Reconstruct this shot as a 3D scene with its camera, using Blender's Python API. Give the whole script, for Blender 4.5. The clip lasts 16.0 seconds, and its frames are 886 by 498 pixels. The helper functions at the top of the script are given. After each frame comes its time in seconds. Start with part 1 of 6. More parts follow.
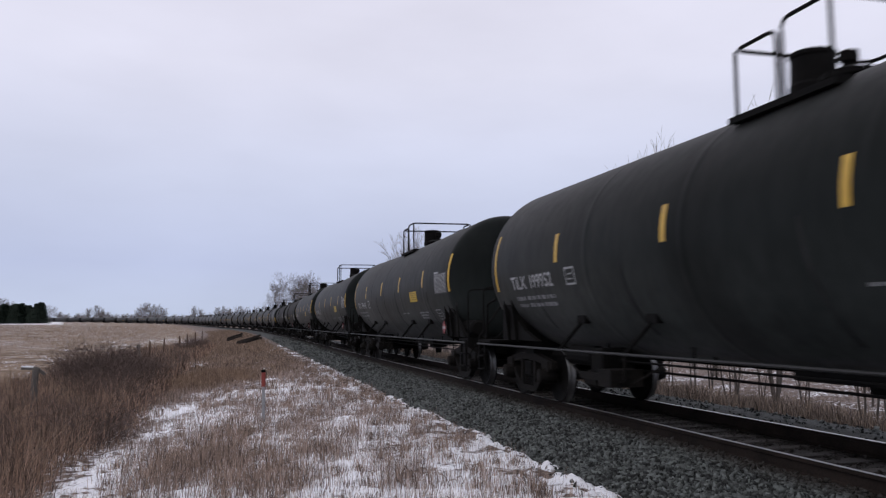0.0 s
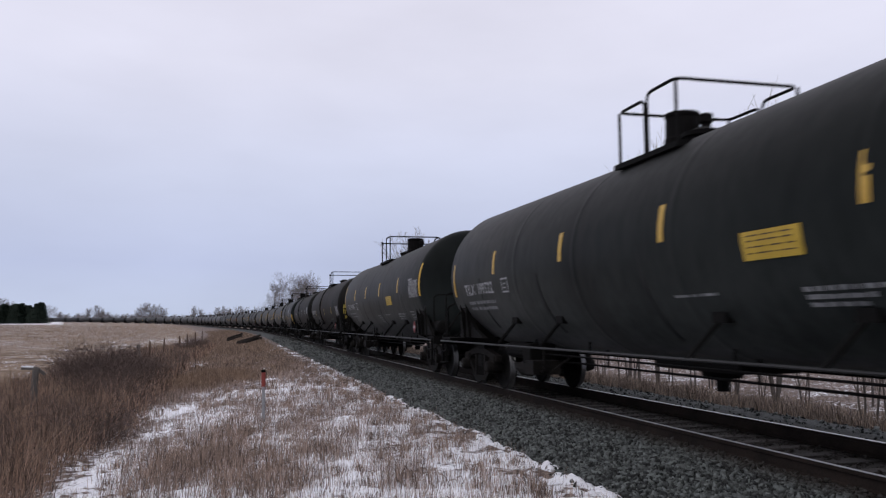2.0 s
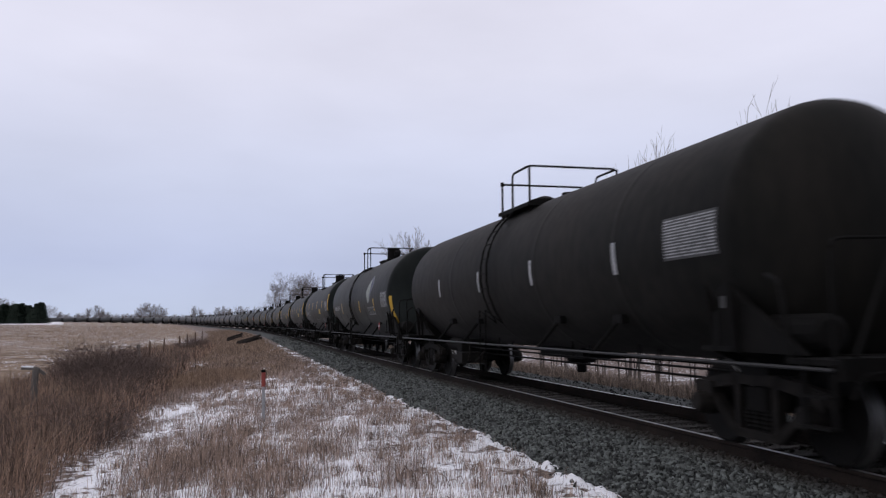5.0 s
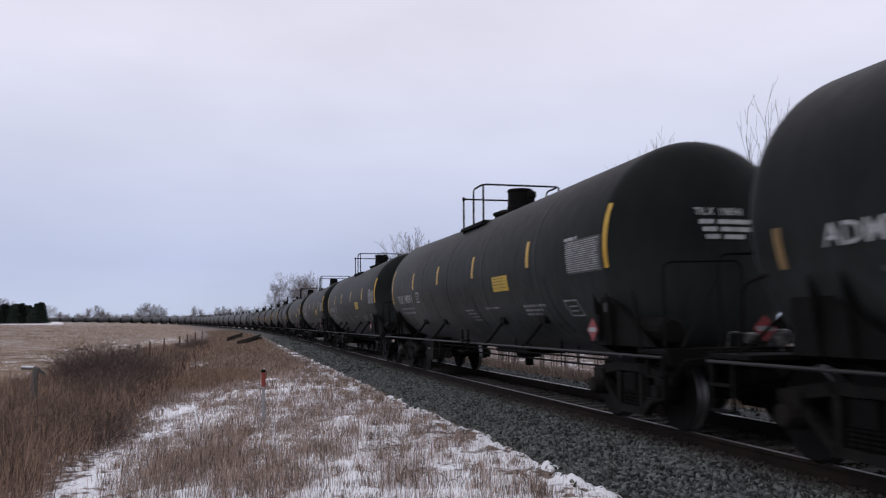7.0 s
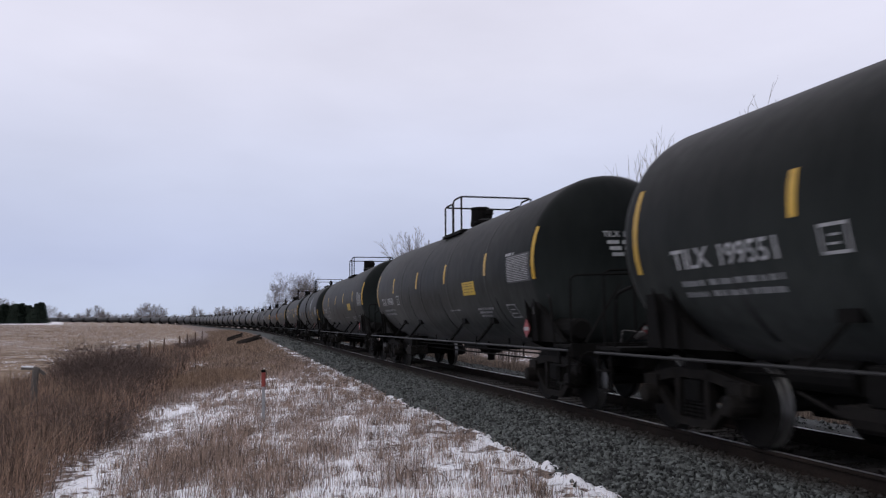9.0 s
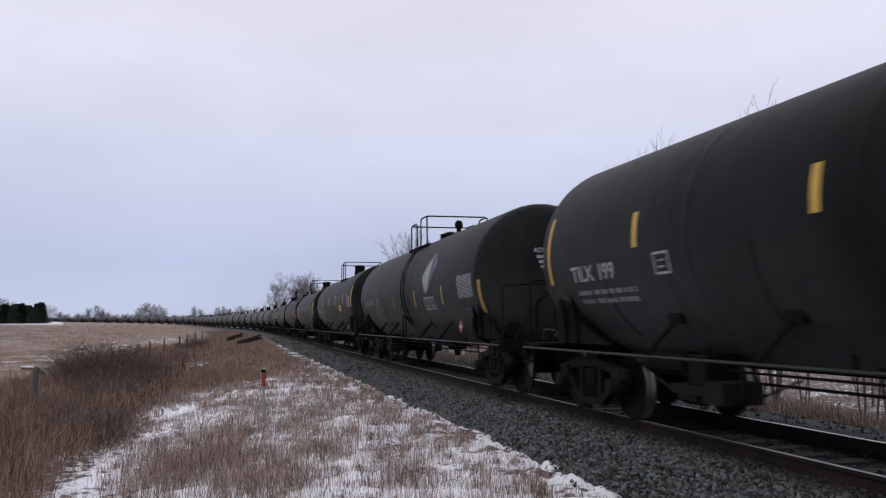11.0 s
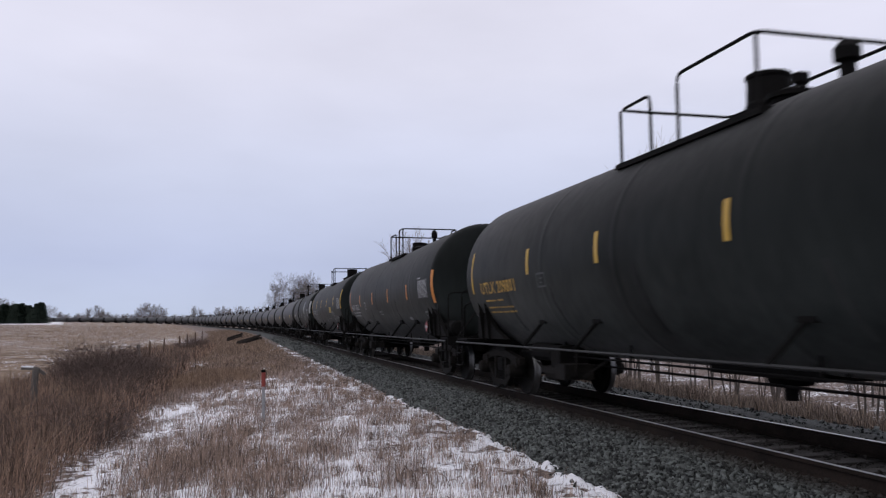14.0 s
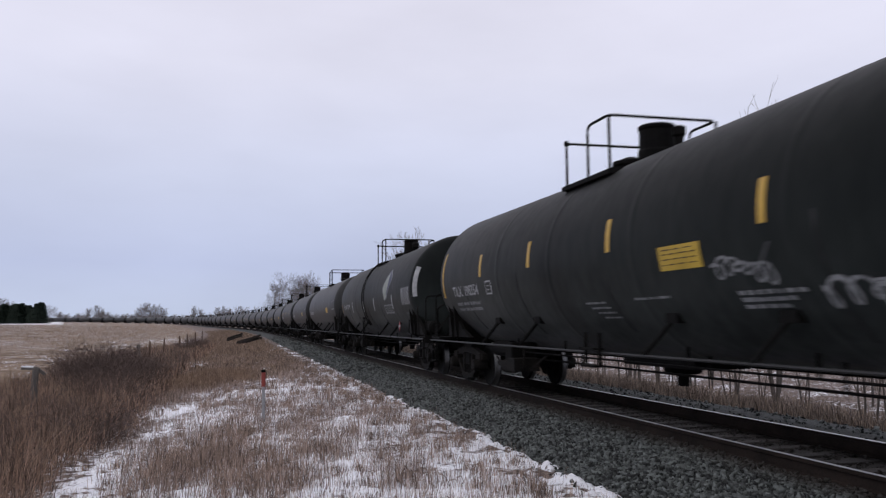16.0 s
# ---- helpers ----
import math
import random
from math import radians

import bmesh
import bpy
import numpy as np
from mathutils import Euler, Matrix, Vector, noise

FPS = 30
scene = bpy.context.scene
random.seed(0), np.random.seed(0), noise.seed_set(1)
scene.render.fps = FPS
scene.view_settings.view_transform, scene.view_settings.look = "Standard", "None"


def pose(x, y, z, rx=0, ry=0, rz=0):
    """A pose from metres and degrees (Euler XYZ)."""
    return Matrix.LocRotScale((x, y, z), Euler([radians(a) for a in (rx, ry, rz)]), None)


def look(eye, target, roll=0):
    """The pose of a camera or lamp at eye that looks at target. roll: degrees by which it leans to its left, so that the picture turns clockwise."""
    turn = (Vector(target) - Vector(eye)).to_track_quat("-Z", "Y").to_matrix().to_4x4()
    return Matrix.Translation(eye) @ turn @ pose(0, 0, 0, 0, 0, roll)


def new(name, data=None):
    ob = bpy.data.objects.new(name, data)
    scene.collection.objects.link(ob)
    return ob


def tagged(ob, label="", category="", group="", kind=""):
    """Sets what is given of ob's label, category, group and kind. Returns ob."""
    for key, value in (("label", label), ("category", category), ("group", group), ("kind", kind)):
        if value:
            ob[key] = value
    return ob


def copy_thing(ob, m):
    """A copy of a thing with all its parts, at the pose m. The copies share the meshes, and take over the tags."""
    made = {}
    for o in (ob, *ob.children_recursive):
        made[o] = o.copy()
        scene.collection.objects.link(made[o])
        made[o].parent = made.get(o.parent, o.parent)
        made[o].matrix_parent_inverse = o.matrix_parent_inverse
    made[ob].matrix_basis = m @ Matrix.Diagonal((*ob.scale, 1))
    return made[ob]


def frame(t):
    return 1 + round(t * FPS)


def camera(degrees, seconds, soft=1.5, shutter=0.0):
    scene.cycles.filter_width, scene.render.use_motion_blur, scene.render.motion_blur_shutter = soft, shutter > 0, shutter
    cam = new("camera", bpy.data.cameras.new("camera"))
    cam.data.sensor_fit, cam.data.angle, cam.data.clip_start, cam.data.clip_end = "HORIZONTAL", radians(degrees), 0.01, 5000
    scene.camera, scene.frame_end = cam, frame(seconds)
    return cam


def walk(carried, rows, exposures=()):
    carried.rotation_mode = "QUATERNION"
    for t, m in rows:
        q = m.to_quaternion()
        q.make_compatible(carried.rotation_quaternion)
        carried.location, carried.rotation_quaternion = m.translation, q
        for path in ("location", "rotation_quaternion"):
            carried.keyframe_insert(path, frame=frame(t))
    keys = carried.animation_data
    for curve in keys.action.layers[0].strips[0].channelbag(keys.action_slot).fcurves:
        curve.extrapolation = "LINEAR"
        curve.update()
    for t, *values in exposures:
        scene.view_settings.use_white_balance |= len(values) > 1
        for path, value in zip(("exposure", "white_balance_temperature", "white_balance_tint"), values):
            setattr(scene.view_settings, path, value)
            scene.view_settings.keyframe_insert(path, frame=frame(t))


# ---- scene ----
cam = camera(57.02, 16.0, soft=1.25, shutter=0.19)
EYE = 1.299                                   # height of the lens over the rail heads
HELD = pose(0, 0, EYE, 95.3225) @ pose(0, 0, 0, 0, 0, 0.138)
walk(cam, [(0.0, HELD), (16.0, HELD)], exposures=[(0.0, 0.0), (16.0, 0.0)])

# ---- sky and sun: a bright overcast winter day ----
world = bpy.data.worlds.new("overcast_sky")
scene.world = world
world.use_nodes = True
wn, wl = world.node_tree.nodes, world.node_tree.links
wn.clear()
w_out = wn.new("ShaderNodeOutputWorld")
w_bg = wn.new("ShaderNodeBackground")
w_sky = wn.new("ShaderNodeTexSky")
w_sky.sky_type, w_sky.sun_disc = "NISHITA", False
w_sky.sun_elevation, w_sky.sun_rotation = radians(38), radians(215)
w_co = wn.new("ShaderNodeTexCoord")
w_sep = wn.new("ShaderNodeSeparateXYZ")
wl.new(w_co.outputs["Generated"], w_sep.inputs[0])
w_ramp = wn.new("ShaderNodeValToRGB")         # cloud colour from the horizon to overhead
els = w_ramp.color_ramp.elements
els[0].position, els[0].color = 0.0, (0.515, 0.58, 0.755, 1)
els[1].position, els[1].color = 1.0, (0.87, 0.85, 0.94, 1)
for at, col in ((0.07, (0.48, 0.53, 0.735, 1)), (0.17, (0.615, 0.65, 0.825, 1)), (0.30, (0.74, 0.74, 0.875, 1)), (0.45, (0.785, 0.765, 0.885, 1))):
    e = els.new(at)
    e.color = col
wl.new(w_sep.outputs["Z"], w_ramp.inputs[0])
w_map = wn.new("ShaderNodeMapping")
w_map.inputs["Scale"].default_value = (1.0, 1.0, 3.0)
wl.new(w_co.outputs["Generated"], w_map.inputs[0])
w_noise = wn.new("ShaderNodeTexNoise")
w_noise.inputs["Scale"].default_value, w_noise.inputs["Detail"].default_value = 2.6, 5
wl.new(w_map.outputs[0], w_noise.inputs["Vector"])
w_cr = wn.new("ShaderNodeMapRange")
w_cr.inputs[1].default_value, w_cr.inputs[2].default_value = 0.3, 0.72
w_cr.inputs[3].default_value, w_cr.inputs[4].default_value = 0.93, 1.07
wl.new(w_noise.outputs[0], w_cr.inputs[0])
w_mul = wn.new("ShaderNodeVectorMath")
w_mul.operation = "SCALE"
wl.new(w_ramp.outputs[0], w_mul.inputs[0])
wl.new(w_cr.outputs[0], w_mul.inputs["Scale"])
w_sc = wn.new("ShaderNodeVectorMath")
w_sc.operation = "SCALE"
w_sc.inputs["Scale"].default_value = 0.06
wl.new(w_sky.outputs[0], w_sc.inputs[0])
w_mix = wn.new("ShaderNodeMix")               # thick cloud over the clear sky
w_mix.data_type = "RGBA"
w_mix.inputs[0].default_value = 0.92
wl.new(w_sc.outputs[0], w_mix.inputs[6])
wl.new(w_mul.outputs[0], w_mix.inputs[7])
wl.new(w_mix.outputs[2], w_bg.inputs[0])
w_bg.inputs[1].default_value = 1.07
wl.new(w_bg.outputs[0], w_out.inputs[0])

sun = new("sun", bpy.data.lights.new("sun", "SUN"))
sun.data.energy, sun.data.angle, sun.data.color = 0.5, radians(30), (1.0, 0.95, 0.9)
sun.matrix_world = look((-30, -40, 60), (0, 10, 0))


# ---- materials ----
def surface(name, low, high, scale=4.0, rough=0.7, bump=0.0, metal=0.0, fine=40.0, spread=0.12, per_object=0.0, coords="Object", stretch=(1, 1, 1), ramp=(0.35, 0.7), spec=0.5, bump_scale=None, island=0.0, sheen=0.0, stain=None, belly_lift=None, spill=None):
    """A surface whose colour wanders between low and high at two scales, with fine relief."""
    m = bpy.data.materials.new(name)
    m.use_nodes = True
    n, l = m.node_tree.nodes, m.node_tree.links
    b = n["Principled BSDF"]
    co = n.new("ShaderNodeTexCoord")
    mp = n.new("ShaderNodeMapping")
    mp.inputs["Scale"].default_value = stretch
    l.new(co.outputs[coords], mp.inputs[0])
    big, small = n.new("ShaderNodeTexNoise"), n.new("ShaderNodeTexNoise")
    big.inputs["Scale"].default_value, big.inputs["Detail"].default_value = scale, 6
    small.inputs["Scale"].default_value, small.inputs["Detail"].default_value = fine, 4
    l.new(mp.outputs[0], big.inputs["Vector"])
    l.new(mp.outputs[0], small.inputs["Vector"])
    mixer = n.new("ShaderNodeMix")
    mixer.data_type = "FLOAT"
    mixer.inputs[0].default_value = 0.4
    l.new(big.outputs[0], mixer.inputs[2])
    l.new(small.outputs[0], mixer.inputs[3])
    value = mixer.outputs[0]
    if per_object or island:
        if island:
            info = n.new("ShaderNodeNewGeometry")
            rnd = info.outputs["Random Per Island"]
        else:
            info = n.new("ShaderNodeObjectInfo")
            rnd = info.outputs["Random"]
        mr = n.new("ShaderNodeMapRange")
        amount = per_object or island
        mr.inputs[3].default_value, mr.inputs[4].default_value = -amount, amount
        l.new(rnd, mr.inputs[0])
        add = n.new("ShaderNodeMath")
        l.new(value, add.inputs[0])
        l.new(mr.outputs[0], add.inputs[1])
        value = add.outputs[0]
    cr = n.new("ShaderNodeValToRGB")
    cr.color_ramp.elements[0].position, cr.color_ramp.elements[0].color = ramp[0], (*low, 1)
    cr.color_ramp.elements[1].position, cr.color_ramp.elements[1].color = ramp[1], (*high, 1)
    l.new(value, cr.inputs[0])
    colour = cr.outputs[0]
    if stain:                                 # a soaked-in stain, as far as the mesh's own "grime" says
        ga = n.new("ShaderNodeAttribute")
        ga.attribute_name = "grime"
        gm = n.new("ShaderNodeMix")
        gm.data_type = "RGBA"
        gm.inputs[7].default_value = (*stain, 1)
        l.new(ga.outputs["Fac"], gm.inputs[0])
        l.new(colour, gm.inputs[6])
        colour = gm.outputs[2]
    if belly_lift:                                 # paler towards the belly, in uneven patches: bounced light put into the colour
        sp = n.new("ShaderNodeSeparateXYZ")
        l.new(co.outputs["Object"], sp.inputs[0])
        hi = n.new("ShaderNodeMapRange")
        hi.interpolation_type = "SMOOTHSTEP"
        hi.inputs[1].default_value, hi.inputs[2].default_value = 2.9, 1.1
        hi.inputs[3].default_value, hi.inputs[4].default_value = 0.0, 1.0
        l.new(sp.outputs["Z"], hi.inputs[0])
        runs = n.new("ShaderNodeMapRange")
        runs.inputs[1].default_value, runs.inputs[2].default_value = 0.30, 0.66
        runs.inputs[3].default_value, runs.inputs[4].default_value = 0.35, 1.0
        l.new(mixer.outputs[0], runs.inputs[0])
        many = n.new("ShaderNodeMath")
        many.operation = "MULTIPLY"
        l.new(hi.outputs[0], many.inputs[0])
        l.new(runs.outputs[0], many.inputs[1])
        gm = n.new("ShaderNodeMix")
        gm.data_type = "RGBA"
        gm.inputs[7].default_value = (*belly_lift, 1)
        l.new(many.outputs[0], gm.inputs[0])
        l.new(colour, gm.inputs[6])
        colour = gm.outputs[2]
    if spill:                                 # where the load has run down over both sides from the manway
        sp = n.new("ShaderNodeSeparateXYZ")
        l.new(co.outputs["Object"], sp.inputs[0])
        wob = n.new("ShaderNodeMath")         # uneven edges
        wob.operation = "MULTIPLY_ADD"
        l.new(big.outputs[0], wob.inputs[0])
        wob.inputs[1].default_value = 1.3
        l.new(sp.outputs["Y"], wob.inputs[2])
        off = n.new("ShaderNodeMath")
        off.operation = "SUBTRACT"
        l.new(wob.outputs[0], off.inputs[0])
        off.inputs[1].default_value = 0.85 + 0.65
        away = n.new("ShaderNodeMath")
        away.operation = "ABSOLUTE"
        l.new(off.outputs[0], away.inputs[0])
        fall = n.new("ShaderNodeMapRange")
        fall.interpolation_type = "SMOOTHSTEP"
        fall.inputs[1].default_value, fall.inputs[2].default_value = 0.85, 0.15
        fall.inputs[3].default_value, fall.inputs[4].default_value = 0.0, 0.62
        l.new(away.outputs[0], fall.inputs[0])
        gm = n.new("ShaderNodeMix")
        gm.data_type = "RGBA"
        gm.inputs[7].default_value = (*spill, 1)
        l.new(fall.outputs[0], gm.inputs[0])
        l.new(colour, gm.inputs[6])
        colour = gm.outputs[2]
    l.new(colour, b.inputs["Base Color"])
    rr = n.new("ShaderNodeMapRange")
    rr.inputs[3].default_value, rr.inputs[4].default_value = max(0.04, rough - spread), min(1, rough + spread)
    l.new(big.outputs[0], rr.inputs[0])
    l.new(rr.outputs[0], b.inputs["Roughness"])
    b.inputs["Metallic"].default_value = metal
    b.inputs["Specular IOR Level"].default_value = spec
    if sheen:                                 # a film of dust, pale at a glancing look
        sw = n.new("ShaderNodeMapRange")
        sw.inputs[1].default_value, sw.inputs[2].default_value = 0.36, 0.66
        sw.inputs[3].default_value, sw.inputs[4].default_value = sheen * 0.45, sheen * 1.6
        l.new(mixer.outputs[0], sw.inputs[0])
        l.new(sw.outputs[0], b.inputs["Sheen Weight"])
        b.inputs["Sheen Roughness"].default_value = 0.38
        b.inputs["Sheen Tint"].default_value = (0.80, 0.76, 0.74, 1)
    if bump:
        bp = n.new("ShaderNodeBump")
        bp.inputs["Strength"].default_value, bp.inputs["Distance"].default_value = 1.0, bump
        src = small
        if bump_scale:
            src = n.new("ShaderNodeTexNoise")
            src.inputs["Scale"].default_value, src.inputs["Detail"].default_value = bump_scale, 5
            l.new(mp.outputs[0], src.inputs["Vector"])
        l.new(src.outputs[0], bp.inputs["Height"])
        l.new(bp.outputs[0], b.inputs["Normal"])
    return m


M = {}
M["black"] = surface("black_tank_paint", (0.0048, 0.0064, 0.0062), (0.0100, 0.0122, 0.0117), 0.7, 0.50, 0.0004, fine=7, stretch=(1, 0.8, 0.3), per_object=0.06, spec=0.035, ramp=(0.3, 0.72), sheen=0.105, belly_lift=(0.036, 0.042, 0.0405), spill=(0.0032, 0.0042, 0.0040))
# black paint of the far cars, paled: distance haze put into the colour
M["hazed"] = surface("dusty_black_paint", (0.012, 0.0122, 0.0122), (0.034, 0.034, 0.0335), 0.8, 0.52, 0.0004, fine=7, stretch=(1, 0.8, 0.3), per_object=0.12, spec=0.18, sheen=0.08)
M["greyed"] = surface("greyed_black_paint", (0.0068, 0.0086, 0.0084), (0.0140, 0.0166, 0.0160), 0.7, 0.5, 0.0004, fine=7, stretch=(1, 0.8, 0.3), spec=0.04, sheen=0.085, belly_lift=(0.042, 0.048, 0.0465))
M["brown"] = surface("rusty_black_paint", (0.0065, 0.0068, 0.0062), (0.0165, 0.0150, 0.0130), 0.9, 0.62, 0.0006, fine=9, stretch=(1, 0.6, 0.3), per_object=0.08, spec=0.05, sheen=0.05)
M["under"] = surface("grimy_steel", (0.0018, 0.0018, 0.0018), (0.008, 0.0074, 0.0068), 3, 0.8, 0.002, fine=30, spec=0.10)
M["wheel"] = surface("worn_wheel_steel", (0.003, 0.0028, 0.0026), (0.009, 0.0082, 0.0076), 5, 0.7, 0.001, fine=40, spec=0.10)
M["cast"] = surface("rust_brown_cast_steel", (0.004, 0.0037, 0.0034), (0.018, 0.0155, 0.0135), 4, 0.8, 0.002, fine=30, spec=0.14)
M["tread"] = surface("polished_tread_steel", (0.10, 0.10, 0.10), (0.21, 0.21, 0.21), 8, 0.46, metal=1.0)
M["white"] = surface("white_lettering", (0.18, 0.19, 0.195), (0.42, 0.42, 0.425), 6, 0.6, fine=40)
M["yellow"] = surface("yellow_reflective_tape", (0.40, 0.235, 0.022), (0.58, 0.37, 0.05), 5, 0.45, fine=50)
M["lemon"] = surface("yellow_warning_sheet", (0.37, 0.245, 0.018), (0.52, 0.35, 0.04), 5, 0.5, fine=50)
M["red"] = surface("red_placard", (0.17, 0.022, 0.028), (0.27, 0.045, 0.045), 8, 0.5)
M["rust"] = surface("rust_streak", (0.012, 0.0085, 0.0066), (0.045, 0.026, 0.0175), 3, 0.85, fine=25, stretch=(1, 1, 0.4))
M["rail"] = surface("rusty_rail_steel", (0.009, 0.0068, 0.0056), (0.030, 0.022, 0.018), 3, 0.85, 0.001, spec=0.12)
M["railhead"] = surface("polished_rail_head", (0.5, 0.5, 0.5), (0.66, 0.66, 0.66), 4, 0.5, metal=1.0)
M["tie"] = surface("creosoted_timber", (0.018, 0.015, 0.013), (0.065, 0.055, 0.048), 3, 0.9, 0.004, fine=22, stretch=(4, 0.4, 4), per_object=0.12)
GRIME = (0.021, 0.016, 0.0125)                # brown brake dust and oil along the rails
M["stone"] = surface("grey_ballast_stone", (0.007, 0.0085, 0.0082), (0.130, 0.144, 0.138), 5, 0.85, 0.004, fine=60, island=0.48, ramp=(0.2, 0.92), stain=GRIME)
M["ballast"] = surface("grey_ballast", (0.006, 0.007, 0.0069), (0.072, 0.081, 0.078), 22, 0.9, 0.02, fine=26, ramp=(0.36, 0.64), stain=GRIME)
M["bark"] = surface("grey_bark", (0.038, 0.032, 0.029), (0.10, 0.086, 0.078), 6, 0.9, 0.003, fine=40)
M["twig"] = surface("brown_twigs", (0.10, 0.08, 0.07), (0.24, 0.20, 0.18), 4, 0.9, fine=20, island=0.1)
M["farwood"] = surface("grey_far_twigs", (0.11, 0.098, 0.097), (0.23, 0.205, 0.20), 0.3, 0.9, fine=2)
M["shrubwood"] = surface("dark_brown_twigs", (0.05, 0.034, 0.028), (0.15, 0.105, 0.088), 3, 0.9, fine=12, island=0.15)
M["conifer"] = surface("dark_needles", (0.010, 0.022, 0.014), (0.030, 0.05, 0.03), 0.5, 0.9, fine=3, island=0.12)
M["post"] = surface("weathered_timber", (0.06, 0.053, 0.049), (0.17, 0.155, 0.14), 5, 0.9, 0.004, fine=40, stretch=(3, 3, 0.4))
M["tanstraw"] = surface("dry_straw", (0.095, 0.064, 0.045), (0.33, 0.238, 0.175), 1.2, 0.9, fine=6, island=0.28)
M["pinkstraw"] = surface("pale_dead_grass", (0.078, 0.055, 0.045), (0.43, 0.335, 0.285), 0.9, 0.9, fine=5, island=0.34)
M["weed"] = surface("brown_weed_stems", (0.040, 0.025, 0.0185), (0.335, 0.215, 0.155), 0.8, 0.9, fine=5, island=0.32)
M["snow"] = surface("crusted_snow", (0.72, 0.74, 0.80), (0.86, 0.87, 0.90), 3, 0.6, 0.01, fine=18)
M["plastic_white"] = surface("white_plastic", (0.19, 0.19, 0.195), (0.30, 0.30, 0.305), 5, 0.5)
M["plastic_orange"] = surface("orange_red_plastic", (0.17, 0.025, 0.02), (0.24, 0.042, 0.03), 5, 0.5)


# ---- helpers for building ----
def part(name, bm, material, parent=None, label="", smooth=False, bevel=0.0):
    """Links a bmesh as one mesh object under a thing or a part."""
    me = bpy.data.meshes.new(name)
    if bevel:
        bmesh.ops.bevel(bm, geom=list(bm.edges), offset=bevel, segments=1, affect="EDGES")
    if smooth:
        for f in bm.faces:
            f.smooth = True
    bm.to_mesh(me)
    bm.free()
    for one in (material if isinstance(material, (list, tuple)) else (material,)):
        me.materials.append(one)
    ob = new(name, me)
    if parent:
        ob.parent = parent
    if label:
        tagged(ob, label)
    return ob


def raw(name, verts, faces, material, smooth=False, slots=None):
    """A mesh object from arrays."""
    me = bpy.data.meshes.new(name)
    me.from_pydata(verts if isinstance(verts, list) else verts.tolist(), [], faces if isinstance(faces, list) else faces.tolist())
    for one in (material if isinstance(material, (list, tuple)) else (material,)):
        me.materials.append(one)
    if slots is not None:
        me.polygons.foreach_set("material_index", slots)
    if smooth:
        me.polygons.foreach_set("use_smooth", [True] * len(me.polygons))
    me.update()
    return new(name, me)


def empty(name):
    ob = new(name)
    ob.empty_display_size = 0.3
    return ob


def box(bm, x0, x1, y0, y1, z0, z1, m=None):
    c = bmesh.ops.create_cube(bm, size=1, matrix=Matrix.Translation(((x0 + x1) / 2, (y0 + y1) / 2, (z0 + z1) / 2)) @ Matrix.Diagonal((x1 - x0, y1 - y0, z1 - z0, 1)))
    if m:
        bmesh.ops.transform(bm, matrix=m, verts=c["verts"])
    return c["verts"]


def tube(bm, points, r, seg=6):
    """A round bar along a chain of points."""
    pts = [Vector(p) for p in points]
    rings = []
    for i, p in enumerate(pts):
        d = (pts[min(i + 1, len(pts) - 1)] - pts[max(i - 1, 0)]).normalized()
        side = d.cross(Vector((0, 0, 1)) if abs(d.z) < 0.95 else Vector((1, 0, 0))).normalized()
        up = side.cross(d)
        rings.append([bm.verts.new(p + (side * math.cos(a) + up * math.sin(a)) * r) for a in [2 * math.pi * k / seg for k in range(seg)]])
    for a, b in zip(rings, rings[1:]):
        for k in range(seg):
            bm.faces.new((a[k], a[(k + 1) % seg], b[(k + 1) % seg], b[k]))
    bm.faces.new(rings[0][::-1])
    bm.faces.new(rings[-1])


def bent(points, r=0.12, n=4):
    """Rounds the corners of a chain of points."""
    pts = [Vector(p) for p in points]
    out = [pts[0]]
    for a, b, c in zip(pts, pts[1:], pts[2:]):
        u, v = (a - b), (c - b)
        k = min(r, u.length * 0.45, v.length * 0.45)
        p, q = b + u.normalized() * k, b + v.normalized() * k
        for i in range(n + 1):
            t = i / n
            out.append(p * (1 - t) ** 2 + b * 2 * t * (1 - t) + q * t * t)
    out.append(pts[-1])
    return out


def lathe(bm, profile, seg=24, axis="Y", centre=(0, 0, 0), mats=None):
    """Turns (along, radius) pairs round an axis; radius 0 closes an end."""
    rings = []
    for a, r in profile:
        if r < 1e-5:
            p = {"Y": (0, a, 0), "X": (a, 0, 0), "Z": (0, 0, a)}[axis]
            rings.append([bm.verts.new(Vector(centre) + Vector(p))])
            continue
        ring = []
        for k in range(seg):
            c, s = r * math.cos(2 * math.pi * k / seg), r * math.sin(2 * math.pi * k / seg)
            p = {"Y": (c, a, s), "X": (a, c, s), "Z": (c, s, a)}[axis]
            ring.append(bm.verts.new(Vector(centre) + Vector(p)))
        rings.append(ring)
    for j, (a, b) in enumerate(zip(rings, rings[1:])):
        for k in range(max(len(a), len(b))):
            f = [a[k % len(a)], a[(k + 1) % len(a)], b[(k + 1) % len(b)], b[k % len(b)]]
            f = list(dict.fromkeys(f))
            if len(f) > 2:
                face = bm.faces.new(f)
                if mats:
                    face.material_index = mats[j]
    bmesh.ops.recalc_face_normals(bm, faces=list(bm.faces))


